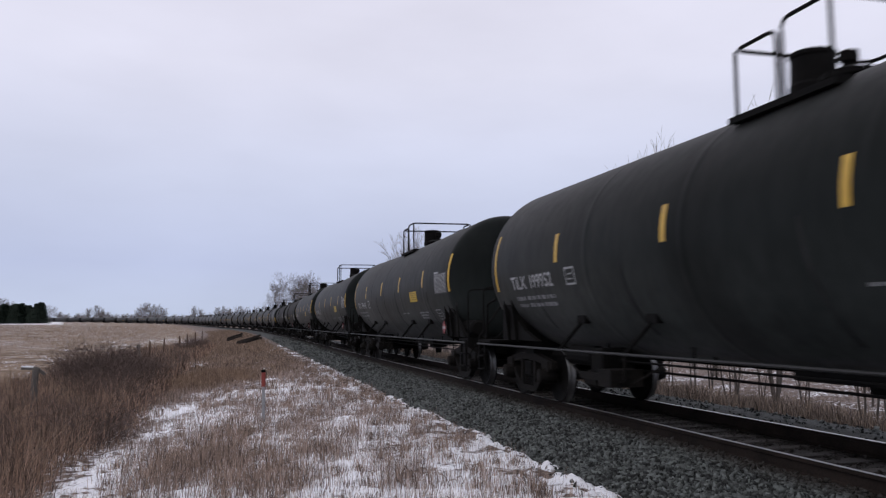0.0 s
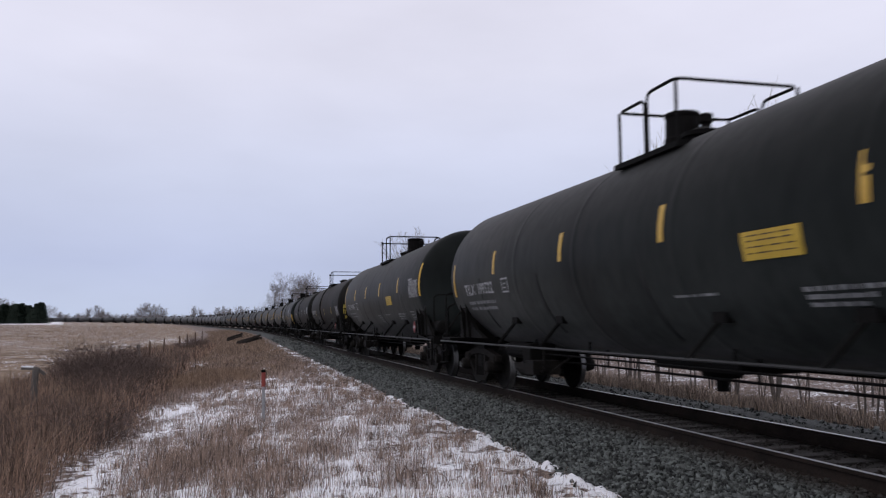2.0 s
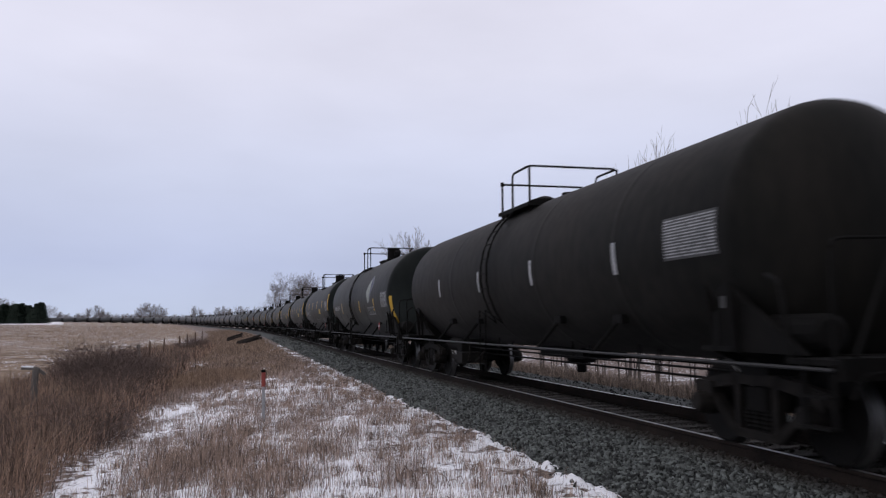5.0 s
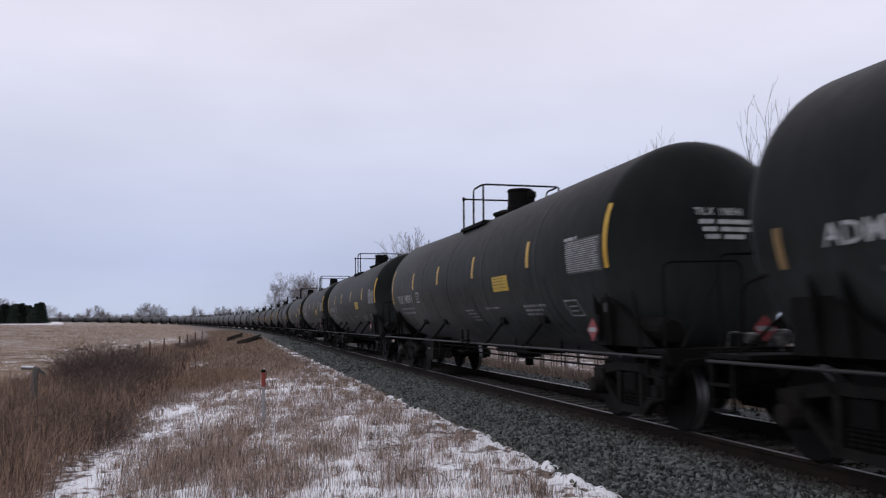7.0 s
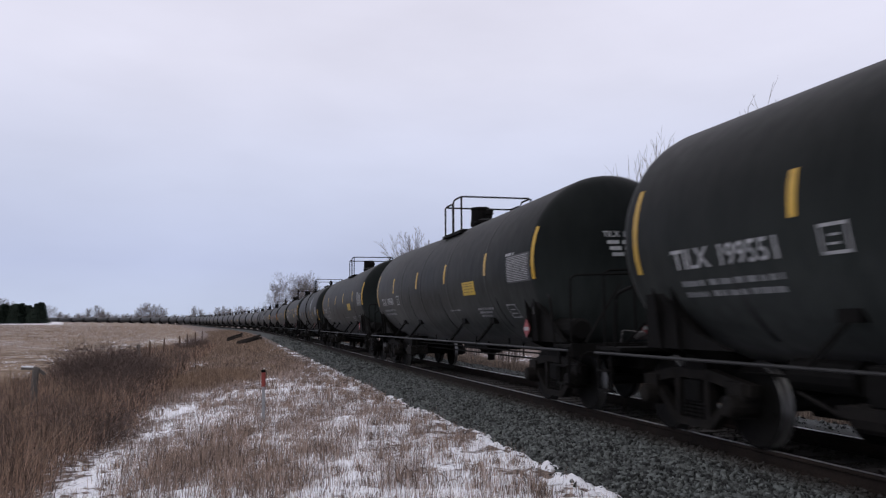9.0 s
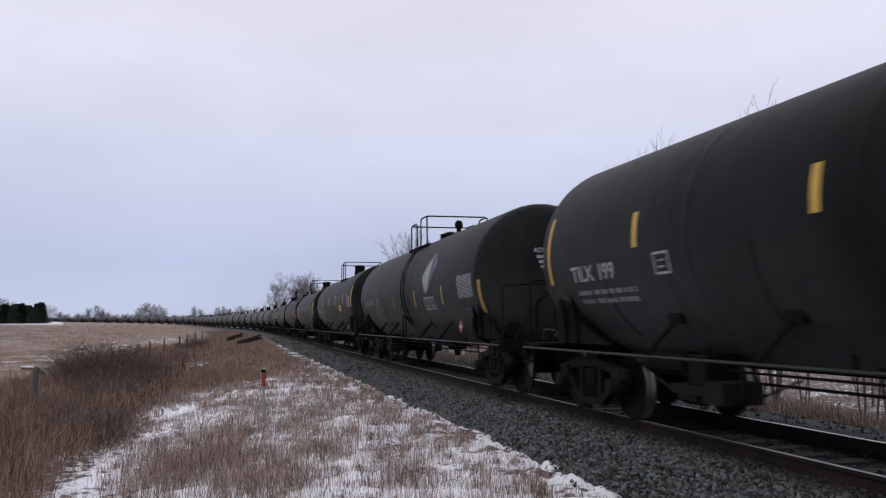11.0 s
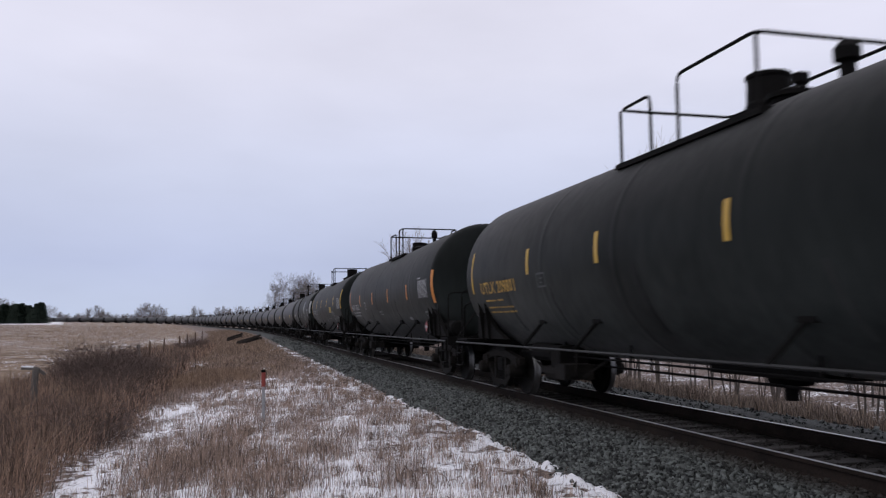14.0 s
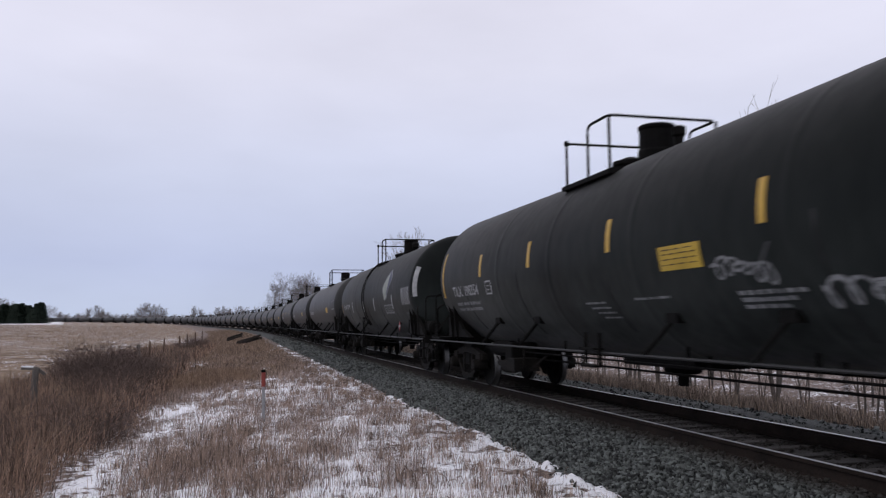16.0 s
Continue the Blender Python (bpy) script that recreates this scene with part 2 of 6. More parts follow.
# ---- the line of the track ----
V_START, V_GAIN = 16.738, 0.029               # train speed, and how it quickens each second
PITCH = 18.30                                 # length of a car over couplers
CANT = 0.0115
BEND_AT = (-400.0, 20.0, 45.0, 80.0, 150.0, 300.0, 400.0, 500.0, 1200.0)
BEND = (0.0, -0.00039, 0.00018, 0.00028, 0.00093, -0.00019, 0.0023, 0.0019, 0.0019)
RISE_AT = (-400.0, 0.0, 40.0, 100.0, 300.0, 600.0, 1200.0)
RISE = (0.0, 0.0, 0.0, 0.0, 0.5, 2.0, 3.0)
_s = np.arange(-400.0, 1200.0, 1.0)
_k = np.interp(_s, BEND_AT, BEND)
_th = np.concatenate([[0], np.cumsum((_k[1:] + _k[:-1]) / 2)])
_th += 0.2516 - _th[400]
_x = np.concatenate([[0], np.cumsum(-(np.sin(_th[1:]) + np.sin(_th[:-1])) / 2)])
_y = np.concatenate([[0], np.cumsum((np.cos(_th[1:]) + np.cos(_th[:-1])) / 2)])
_x += 1.3323 - _x[400]
_y += 20.0 - _y[400]


def line_at(s):
    """Place and heading of the track's centre line, s metres along it."""
    return np.interp(s, _s, _x), np.interp(s, _s, _y), np.interp(s, RISE_AT, RISE), np.interp(s, _s, _th)


def beside(s, off, z=0.0):
    """A point off metres to the camera's side of the track, z over the rail heads (arrays welcome)."""
    x, y, h, th = line_at(s)
    return x - np.cos(th) * off, y - np.sin(th) * off, h + z


def on_track(s, z=0.0):
    x, y, h, th = line_at(s)
    return pose(x, y, h + z, 0, 0, math.degrees(th)) @ pose(0, 0, 0, 0, -math.degrees(CANT), 0)


def car_pose(s):
    a, b = line_at(s - 7.0), line_at(s + 7.0)
    d = Vector((b[0] - a[0], b[1] - a[1], b[2] - a[2]))
    yaw = math.atan2(-d.x, d.y)
    return pose((a[0] + b[0]) / 2, (a[1] + b[1]) / 2, (a[2] + b[2]) / 2, 0, 0, math.degrees(yaw)) @ pose(0, 0, 0, math.degrees(math.atan2(d.z, math.hypot(d.x, d.y))), -math.degrees(CANT), 0)


# ---- ground ----
def track_offset(x, y):
    """Distance to the track's centre line (camera's side positive) and the place along it."""
    idx = np.arange(0, len(_s), 4)
    px, py = _x[idx], _y[idx]
    out_d, out_s = np.empty_like(x), np.empty_like(x)
    for a in range(0, len(x), 4000):
        dx, dy = x[a:a + 4000, None] - px, y[a:a + 4000, None] - py
        j = np.argmin(dx * dx + dy * dy, axis=1)
        i = idx[j]
        ex, ey = x[a:a + 4000] - _x[i], y[a:a + 4000] - _y[i]
        c, s = np.cos(_th[i]), np.sin(_th[i])
        out_s[a:a + 4000] = _s[i] - ex * s + ey * c
        out_d[a:a + 4000] = -(ex * c + ey * s)
    return out_d, out_s


def waves(x, y, size, seed):
    """Cheap smooth noise, about -1 to 1."""
    r = np.random.RandomState(seed)
    v = np.zeros_like(x)
    for k in range(7):
        a, f, p = r.uniform(0, 6.28), r.uniform(0.6, 1.7) / size, r.uniform(0, 6.28)
        v += np.sin((x * np.cos(a) + y * np.sin(a)) * f * 6.28 + p)
    return v / 3.2


def ground_z(x, y):
    d, s = track_offset(x, y)
    z = np.interp(d, (-60, -25, -8, -4.6, -2.7, -2.2, 1.9, 2.6, 4, 6.3, 8, 9.5, 11, 14, 60), (-0.6, -0.85, -0.95, -0.75, -0.42, -0.62, -0.62, -0.375, -0.40, -0.45, -0.62, -0.78, -0.72, -0.62, -0.6))
    far = np.hypot(x, y)
    lift = np.interp(s, RISE_AT, RISE)
    near = np.clip(1 - (np.abs(d) - 10) / 60, 0, 1)
    z = z + lift * near + np.interp(far, (0, 60, 300, 600, 1500, 4000), FIELD_RISE) * (1 - near)
    z = z + np.clip((s - 170) / 160, 0, 1) * np.clip((d - 3) / 6, 0, 1) * np.clip((90 - d) / 60, 0, 1) * 1.0      # the field swells beside the far bend
    quiet = np.clip((np.abs(d) - 2.5) / 1.5, 0, 1)
    z = z + np.clip(1 - np.abs(np.abs(d) - 2.5) / 0.8, 0, 1) * (0.035 * waves(x, y, 1.6, 6) + 0.03 * waves(x, y, 0.5, 7) + 0.024 * waves(x, y, 0.16, 9) - 0.01)   # ragged verge
    z = z + quiet * (0.035 * waves(x, y, 2.3, 3) + 0.02 * waves(x, y, 0.7, 4)) + np.clip((np.abs(d) - 12) / 30, 0, 1) * 0.10 * waves(x, y, 30, 5)
    return z, d, s


FIELD_RISE = (0, 0, 1.3, 3.2, 6.0, 10.0)


CLEARINGS = [(-4.82, 13.8, 0.5), (-4.9, 15.2, 0.4), (-5.85, 25.1, 0.9), (-4.2, 21.3, 0.7), (-3.2, 28.2, 0.8), (-3.1, 20.2, 0.45), (-5.0, 39.0, 0.9), (-4.55, 11.2, 0.55), (-4.25, 10.0, 0.45), (-4.0, 9.1, 0.4), (-11.8, 37.0, 1.5), (-12.9, 41.0, 1.2), (-5.5, 17.3, 0.75), (-5.25, 19.4, 0.7), (-3.3, 22.6, 0.5), (-2.4, 24.0, 0.6)]   # bare snow between the weeds


def build_ground():
    ang = np.concatenate([np.arange(-37, 37, 0.2), np.arange(37, 323, 4.0)])
    rad = np.concatenate([[0.01], np.concatenate([np.geomspace(1.0, 6.0, 20, endpoint=False), np.geomspace(6.0, 60.0, 300)]), np.geomspace(62, 4500, 60)])
    A, R = np.meshgrid(np.radians(ang), rad)
    x, y = (R * np.sin(A)).ravel(), (R * np.cos(A)).ravel()
    z, d, s = ground_z(x, y)
    na, nr = len(ang), len(rad)
    i, j = np.meshgrid(np.arange(nr - 1), np.arange(na), indexing="ij")
    jn = (j + 1) % na
    faces = np.stack([i * na + j, i * na + jn, (i + 1) * na + jn, (i + 1) * na + j], -1).reshape(-1, 4)[:, ::-1]
    x, y, z = np.append(x, 0.0), np.append(y, 0.0), np.append(z, z[0])       # close the middle
    d, s = np.append(d, d[0]), np.append(s, s[0])
    faces = faces.tolist() + [(k, len(x) - 1, (k + 1) % na) for k in range(na)]
    ob = raw("ground", np.stack([x, y, z], 1), faces, ground_material(), smooth=True)
    # how much snow lies, and where the stubble field begins
    snow = np.interp(d, (-60, -20, -9, -5, -2.6, 2.5, 3.0, 4.2, 6.5, 8.2, 9, 12, 16, 60), (0.45, 0.45, 0.455, 0.40, 0.35, 0.565, 0.615, 0.61, 0.595, 0.56, 0.50, 0.41, 0.44, 0.465))
    snow = snow - 0.14 * np.clip((np.hypot(x, y) - 24) / 14, 0, 1) * ((d > 3.2) & (d < 9)) + 0.05 * waves(x, y, 5, 8) * np.where(d > 12, 0.35, 1.0)
    snow = np.where((d > 2) & (d < 3.6), snow - 0.07 * np.clip((s - 22) / 25, 0, 1), snow)
    snow = np.where((d > 2) & (d < 4.0), snow + np.clip((s - 2) / 8, 0, 1) * (0.11 * waves(x, y, 2.6, 15) - 0.035), snow)
    snow = np.where((d > 2.3) & (d < 3.5), snow + 0.10 * waves(x, y, 1.0, 16) + 0.05 * waves(x, y, 0.35, 17) - 0.01, snow)
    snow = np.where((d > 2.5) & (d < 11), snow - 0.25 * np.clip((s - 45) / 20, 0, 1), snow)
    snow = np.where((d < -2.6) & (s > 45), np.minimum(snow, 0.34), snow)
    snow = np.where((d > 10.8) & (d < 17) & (s > 48) & (s < 100), snow + 0.045, snow)     # drifted along the fence
    snow = snow - 0.3 * np.clip(1.3 - np.hypot((x + 7.6) / 1.7, (y - 26) / 3.6), 0, 1)       # none on the tan tussocks
    snow = np.where((d > 2.2) & (d < 3.4) & (s > 8), snow + 0.16 * waves(x, y, 3.4, 18) - 0.05, snow)
    snow = np.where((d > 2.9) & (d < 7) & (s < 14), snow + 0.045, snow)
    snow = np.where((y > 285) & (x < -0.465 * y), 0.58, snow)        # a white field before the windbreak
    for cx, cy, rad in CLEARINGS:
        snow = np.maximum(snow, 0.66 - 0.2 * np.clip(np.hypot((x - cx), (y - cy) * 0.6) / rad, 0, 2) ** 2)
    field = np.clip((d + 0.8 * waves(x, y, 6, 12) - 11.2) / 1.5, 0, 1)
    for key, val in (("snow", snow), ("field", field)):
        at = ob.data.attributes.new(key, "FLOAT", "POINT")
        at.data.foreach_set("value", val)
    return tagged(ob, "frozen ground with dead grass, stubble and thin patchy snow", "ground", kind="structure")


def ground_material():
    m = bpy.data.materials.new("frozen_ground")
    m.use_nodes = True
    n, l = m.node_tree.nodes, m.node_tree.links
    b = n["Principled BSDF"]
    co = n.new("ShaderNodeTexCoord")

    def noise_tex(scale, detail, stretch=(1, 1, 1)):
        mp = n.new("ShaderNodeMapping")
        mp.inputs["Scale"].default_value = stretch
        l.new(co.outputs["Object"], mp.inputs[0])
        t = n.new("ShaderNodeTexNoise")
        t.inputs["Scale"].default_value, t.inputs["Detail"].default_value = scale, detail
        l.new(mp.outputs[0], t.inputs["Vector"])
        return t.outputs[0]

    def ramp(src, *stops):
        r = n.new("ShaderNodeValToRGB")
        e = r.color_ramp.elements
        e[0].position, e[0].color = stops[0][0], (*stops[0][1], 1)
        e[1].position, e[1].color = stops[-1][0], (*stops[-1][1], 1)
        for p, c in stops[1:-1]:
            e.new(p).color = (*c, 1)
        l.new(src, r.inputs[0])
        return r.outputs[0]

    def blend(f, a, c):
        x = n.new("ShaderNodeMix")
        x.data_type = "RGBA"
        l.new(f, x.inputs[0])
        l.new(a, x.inputs[6])
        l.new(c, x.inputs[7])
        return x.outputs[2]

    def calc(op, a, c, k=0.0):
        x = n.new("ShaderNodeMath")
        x.operation = op
        l.new(a, x.inputs[0])
        if c is None:
            x.inputs[1].default_value = k
        else:
            l.new(c, x.inputs[1])
        return x.outputs[0]

    thatch = ramp(noise_tex(9, 8), (0.3, (0.045, 0.034, 0.029)), (0.5, (0.14, 0.105, 0.09)), (0.72, (0.29, 0.235, 0.205)))
    stubble = ramp(noise_tex(0.55, 10, (0.35, 1.6, 1)), (0.32, (0.090, 0.060, 0.040)), (0.5, (0.185, 0.130, 0.088)), (0.68, (0.30, 0.225, 0.160)))
    fa = n.new("ShaderNodeAttribute")
    fa.attribute_name = "field"
    base = blend(fa.outputs["Fac"], thatch, stubble)
    sa = n.new("ShaderNodeAttribute")
    sa.attribute_name = "snow"
    patch = calc("ADD", calc("MULTIPLY", noise_tex(1.1, 3, (1, 0.8, 1)), None, 0.75), calc("MULTIPLY", noise_tex(8.5, 10), None, 1.25))
    patch = calc("MULTIPLY", patch, None, 0.5)
    patch = calc("ADD", patch, sa.outputs["Fac"])
    patch = calc("SUBTRACT", patch, None, 0.5)
    cut = n.new("ShaderNodeMapRange")
    cut.inputs[1].default_value, cut.inputs[2].default_value = 0.505, 0.565
    l.new(patch, cut.inputs[0])
    white = ramp(noise_tex(14, 5), (0.3, (0.72, 0.735, 0.79)), (0.7, (0.90, 0.905, 0.93)))
    l.new(blend(cut.outputs[0], base, white), b.inputs["Base Color"])
    b.inputs["Roughness"].default_value = 0.85
    b.inputs["Specular IOR Level"].default_value = 0.25
    hgt = calc("ADD", calc("MULTIPLY", cut.outputs[0], None, 0.6), noise_tex(22, 8))
    bp = n.new("ShaderNodeBump")
    bp.inputs["Distance"].default_value = 0.045
    l.new(hgt, bp.inputs["Height"])
    l.new(bp.outputs[0], b.inputs["Normal"])
    return m


build_ground()


# ---- track: ballast, ties, rails ----
def dirty(me, off):
    """How far the rails' brown grime has soaked in, by the distance from the track's middle."""
    at = me.attributes.new("grime", "FLOAT", "POINT")
    at.data.foreach_set("value", np.clip(1 - (np.abs(off) - 1.0) / 0.38, 0, 1) * 0.9)


def sweep(name, profile, s_list, material, label, category, slots=None):
    """Draws a cross-section (off, z) along the track."""
    s_arr = np.array(s_list)
    verts, faces, mats = [], [], []
    c, sn = math.cos(CANT), math.sin(CANT)
    for off, z in profile:
        x, y, h = beside(s_arr, off * c + z * sn, -off * sn + z * c)
        verts.append(np.stack([x, y, h + 0 * x], 1))
    n = len(s_arr)
    for j in range(len(profile) - 1):
        for i in range(n - 1):
            faces.append((j * n + i, (j + 1) * n + i, (j + 1) * n + i + 1, j * n + i + 1))
            mats.append(slots[j] if slots else 0)
    ob = raw(name, np.concatenate(verts), faces, material, slots=mats)
    dirty(ob.data, np.concatenate([np.full(n, abs(off)) for off, z in profile]))
    return tagged(ob, label, category, kind="structure")


S_LONG = list(np.arange(-330, -40, 10.0)) + list(np.arange(-40, 60, 1.0)) + list(np.arange(60, 300, 4.0)) + list(np.arange(300, 1100, 8.0))
sweep("ballast", [(2.75, -0.45), (2.35, -0.33), (1.75, -0.20), (1.3, -0.155), (0.86, -0.155), (0.64, -0.200), (0, -0.215), (-0.64, -0.200), (-0.86, -0.15), (-1.2, -0.115), (-1.5, -0.075), (-1.95, -0.09), (-2.5, -0.34), (-2.9, -0.64)],
      S_LONG, M["ballast"], "bed of grey crushed stone under the rails", "ballast")
RAIL = [(-0.07, -0.18), (-0.07, -0.165), (-0.012, -0.14), (-0.010, -0.045), (-0.036, -0.035), (-0.036, -0.008), (-0.028, 0.0), (0.028, 0.0), (0.036, -0.008), (0.036, -0.035), (0.010, -0.045), (0.012, -0.14), (0.07, -0.165), (0.07, -0.18)]
for side in (1, -1):
    sweep("rail", [(0.7525 * side - a, z) for a, z in RAIL], S_LONG, [M["rail"], M["railhead"]], "rusty steel rail with a polished head on timber ties", "rail",
          slots=[0, 0, 0, 0, 0, 0, 1, 0, 0, 0, 0, 0, 0])


def tie_mesh(seed):
    bm = bmesh.new()
    box(bm, -1.3, 1.3, -0.115, 0.115, -0.36, -0.184)
    bmesh.ops.bevel(bm, geom=list(bm.edges), offset=0.012, segments=1, affect="EDGES")
    r = random.Random(seed)
    for v in bm.verts:
        v.co += Vector((r.uniform(-0.012, 0.012), r.uniform(-0.008, 0.008), r.uniform(-0.006, 0.003)))
    me = bpy.data.meshes.new("tie")
    bm.to_mesh(me)
    bm.free()
    me.materials.append(M["tie"])
    return me


def build_ties():
    bed = tagged(empty("crossties"), "dark creosoted timber ties bedded in grey ballast", "railway ties", kind="structure")
    meshes = [tie_mesh(k) for k in range(6)]
    for i in range(240):
        s = -24 + i * 0.53
        ob = new("tie", meshes[i % 6])
        ob.parent = bed
        ob.matrix_basis = on_track(s + random.uniform(-0.03, 0.03)) @ pose(random.uniform(-0.03, 0.03), 0, 0, 0, 0, random.uniform(-0.8, 0.8))
    verts, faces = [], []
    for s in list(np.arange(-330, -24.4, 0.53)) + list(np.arange(103.3, 330, 0.53)):
        m = on_track(float(s))
        b = len(verts)
        for x, y, z in ((-1.3, -0.115, -0.3), (1.3, -0.115, -0.3), (1.3, 0.115, -0.3), (-1.3, 0.115, -0.3), (-1.3, -0.115, -0.185), (1.3, -0.115, -0.185), (1.3, 0.115, -0.185), (-1.3, 0.115, -0.185)):
            verts.append(tuple(m @ Vector((x, y, z))))
        faces += [(b + 4, b + 5, b + 6, b + 7), (b, b + 1, b + 5, b + 4), (b + 1, b + 2, b + 6, b + 5), (b + 2, b + 3, b + 7, b + 6), (b + 3, b, b + 4, b + 7)]
    rest = raw("far_ties", verts, faces, M["tie"])
    rest.parent = bed
    tagged(rest, kind="stuff")


# ---- the tank cars ----
M["hose"] = surface("dull_rubber", (0.012, 0.012, 0.012), (0.04, 0.038, 0.036), 6, 0.7, fine=40)
M["bare"] = surface("glint_flecked_metal", (0.012, 0.011, 0.010), (0.22, 0.21, 0.205), 14, 0.45, 0.001, fine=40, spec=0.5, ramp=(0.46, 0.72))
M["panel"] = surface("worn_grey_panel", (0.022, 0.023, 0.024), (0.07, 0.071, 0.072), 6, 0.7, fine=30)
M["worn"] = surface("scuffed_bare_steel", (0.02, 0.02, 0.02), (0.16, 0.155, 0.15), 5, 0.55, 0.001, fine=24)
R_TANK, Z_TANK, HALF = 1.500, 2.302, 7.395
HEAD, BULGE = 0.69, 2.0                       # depth of the domed ends, and how square their shoulders are
AFT = 0.06                                    # and a little further back
DROP = 0.026                                  # stencils are set out from a line a little under the tank's middle
SHIFT = 0.285                                  # the tank sits a little behind the middle of its strips


def patch(name, material, parent, y0, y1, v0, v1, lift=0.005, label="", slant=0.0, side=-1, n=6):
    """A thin curved plate on the tank's side: from y0 to y1 along the car, from v0 to v1 metres of arc above its middle."""
    if max(abs(y0), abs(y1)) < 7.1:
        y0, y1 = y0 + AFT, y1 + AFT
    bm = bmesh.new()
    if name == "stencil_line" and abs(y1 - y0) > 0.25:           # worn small writing: a row of short bars
        rw = random.Random(int(abs(y0 * 97 + v0 * 1013)))
        at, rr = y0, R_TANK + lift
        while at > y1 + 0.03:
            end = max(y1, at - rw.uniform(0.05, 0.22))
            vs = []
            for yy, vv in ((at, v0), (end, v0), (end, v0 + (v1 - v0) * rw.uniform(0.75, 1.0)), (at, v1)):
                a = (vv - DROP) / R_TANK
                vs.append(bm.verts.new((side * rr * math.cos(a), yy, Z_TANK + rr * math.sin(a))))
            bm.faces.new(vs)
            at = end - rw.uniform(0.015, 0.06)
        bmesh.ops.recalc_face_normals(bm, faces=list(bm.faces))
        return tagged(part(name, bm, material, parent, label), kind="stuff")
    r = R_TANK + lift
    cols = 4 if max(abs(y0), abs(y1)) > HALF - 0.3 else 1
    grids = []
    for q in (0.0, lift + 0.004):
        grid = []
        for i in range(n + 1):
            v = v0 + (v1 - v0) * i / n
            a = (v - DROP) / R_TANK
            row = []
            for j in range(cols + 1):
                yy = y0 + (y1 - y0) * j / cols + slant * (v - v0)
                past = max(0.0, abs(yy - SHIFT) - HALF) / HEAD     # the strips at the ends follow the head's curve
                rr = R_TANK * max(0.05, 1 - past ** BULGE) ** (1 / BULGE) + lift - q
                row.append(bm.verts.new((side * rr * math.cos(a), yy, Z_TANK + rr * math.sin(a))))
            grid.append(row)
        grids.append(grid)
    top, low = grids
    for i in range(n):
        for j in range(cols):
            bm.faces.new((top[i][j], top[i][j + 1], top[i + 1][j + 1], top[i + 1][j]))
        for j in (0, cols):
            bm.faces.new((top[i][j], top[i + 1][j], low[i + 1][j], low[i][j]))
    for i in (0, n):
        for j in range(cols):
            bm.faces.new((top[i][j], top[i][j + 1], low[i][j + 1], low[i][j]))
    for v in [v for g in low for v in g if not v.link_faces]:
        bm.verts.remove(v)
    bmesh.ops.recalc_face_normals(bm, faces=list(bm.faces))
    return part(name, bm, material, parent, label)


def text_mesh(text, size):
    cu = bpy.data.curves.new("lettering", "FONT")
    cu.body, cu.size, cu.offset = text, size, size * 0.018
    cu.resolution_u = 2
    ob = bpy.data.objects.new("lettering", cu)
    scene.collection.objects.link(ob)
    bpy.context.view_layer.update()
    me = bpy.data.meshes.new_from_object(ob.evaluated_get(bpy.context.evaluated_depsgraph_get()))
    bpy.data.objects.remove(ob)
    bpy.data.curves.remove(cu)
    return me


def lettering(text, size, y_left, v, material, parent, squeeze=1.0):
    """Stencilled words wrapped on the tank's side."""
    for word in text.split():
        me = text_mesh(word, size)
        ahead = max(p.co.x for p in me.vertices) + size * 0.34
        for p in me.vertices:
            a = (v - DROP + p.co.y) / R_TANK
            r = R_TANK + 0.008 + 0.010 * math.sin(min(1, max(0, p.co.y / (size * 0.7))) * math.pi)
            p.co = (-r * math.cos(a), y_left + AFT - p.co.x * squeeze, Z_TANK + r * math.sin(a))
        stencilled(me, material, parent)
        y_left -= ahead * squeeze


def stencilled(me, material, parent):
    me.name = "lettering"
    me.materials.clear()
    me.materials.append(material)
    new("lettering", me).parent = parent


def head_lettering(text, size, x_left, z, material, parent):
    """Stencilled words on the leading head of the tank."""
    for word in text.split():
        me = text_mesh(word, size)
        ahead = max(p.co.x for p in me.vertices) + size * 0.34
        for p in me.vertices:
            x, zz = x_left + p.co.x, z + p.co.y
            rr = min(0.97, math.hypot(x, zz - Z_TANK) / R_TANK)
            p.co = (x, SHIFT - (HALF + HEAD * (1 - rr ** BULGE) ** (1 / BULGE)) - 0.012, zz)
        stencilled(me, material, parent)
        x_left += ahead


def tank_shell(material, detail=True):
    prof = []
    for i in range(0, 15):
        a = min(math.pi / 2 * i / 14, 1.570796)
        prof.append((-HALF - HEAD * math.cos(a) ** (2 / BULGE), R_TANK * math.sin(a) ** (2 / BULGE)))
    if detail:
        for y in (-4.95, -2.0, 0.75, 3.3):
            prof += [(y - 0.12, R_TANK), (y - 0.05, R_TANK), (y - 0.03, R_TANK + 0.003), (y + 0.03, R_TANK + 0.003), (y + 0.05, R_TANK), (y + 0.12, R_TANK)]
    for i in range(14, -1, -1):
        a = min(math.pi / 2 * i / 14, 1.570796)
        prof.append((HALF + HEAD * math.cos(a) ** (2 / BULGE), R_TANK * math.sin(a) ** (2 / BULGE)))
    bm = bmesh.new()
    lathe(bm, prof, 64 if detail else 28, "Y", (0, SHIFT, Z_TANK))
    return bm


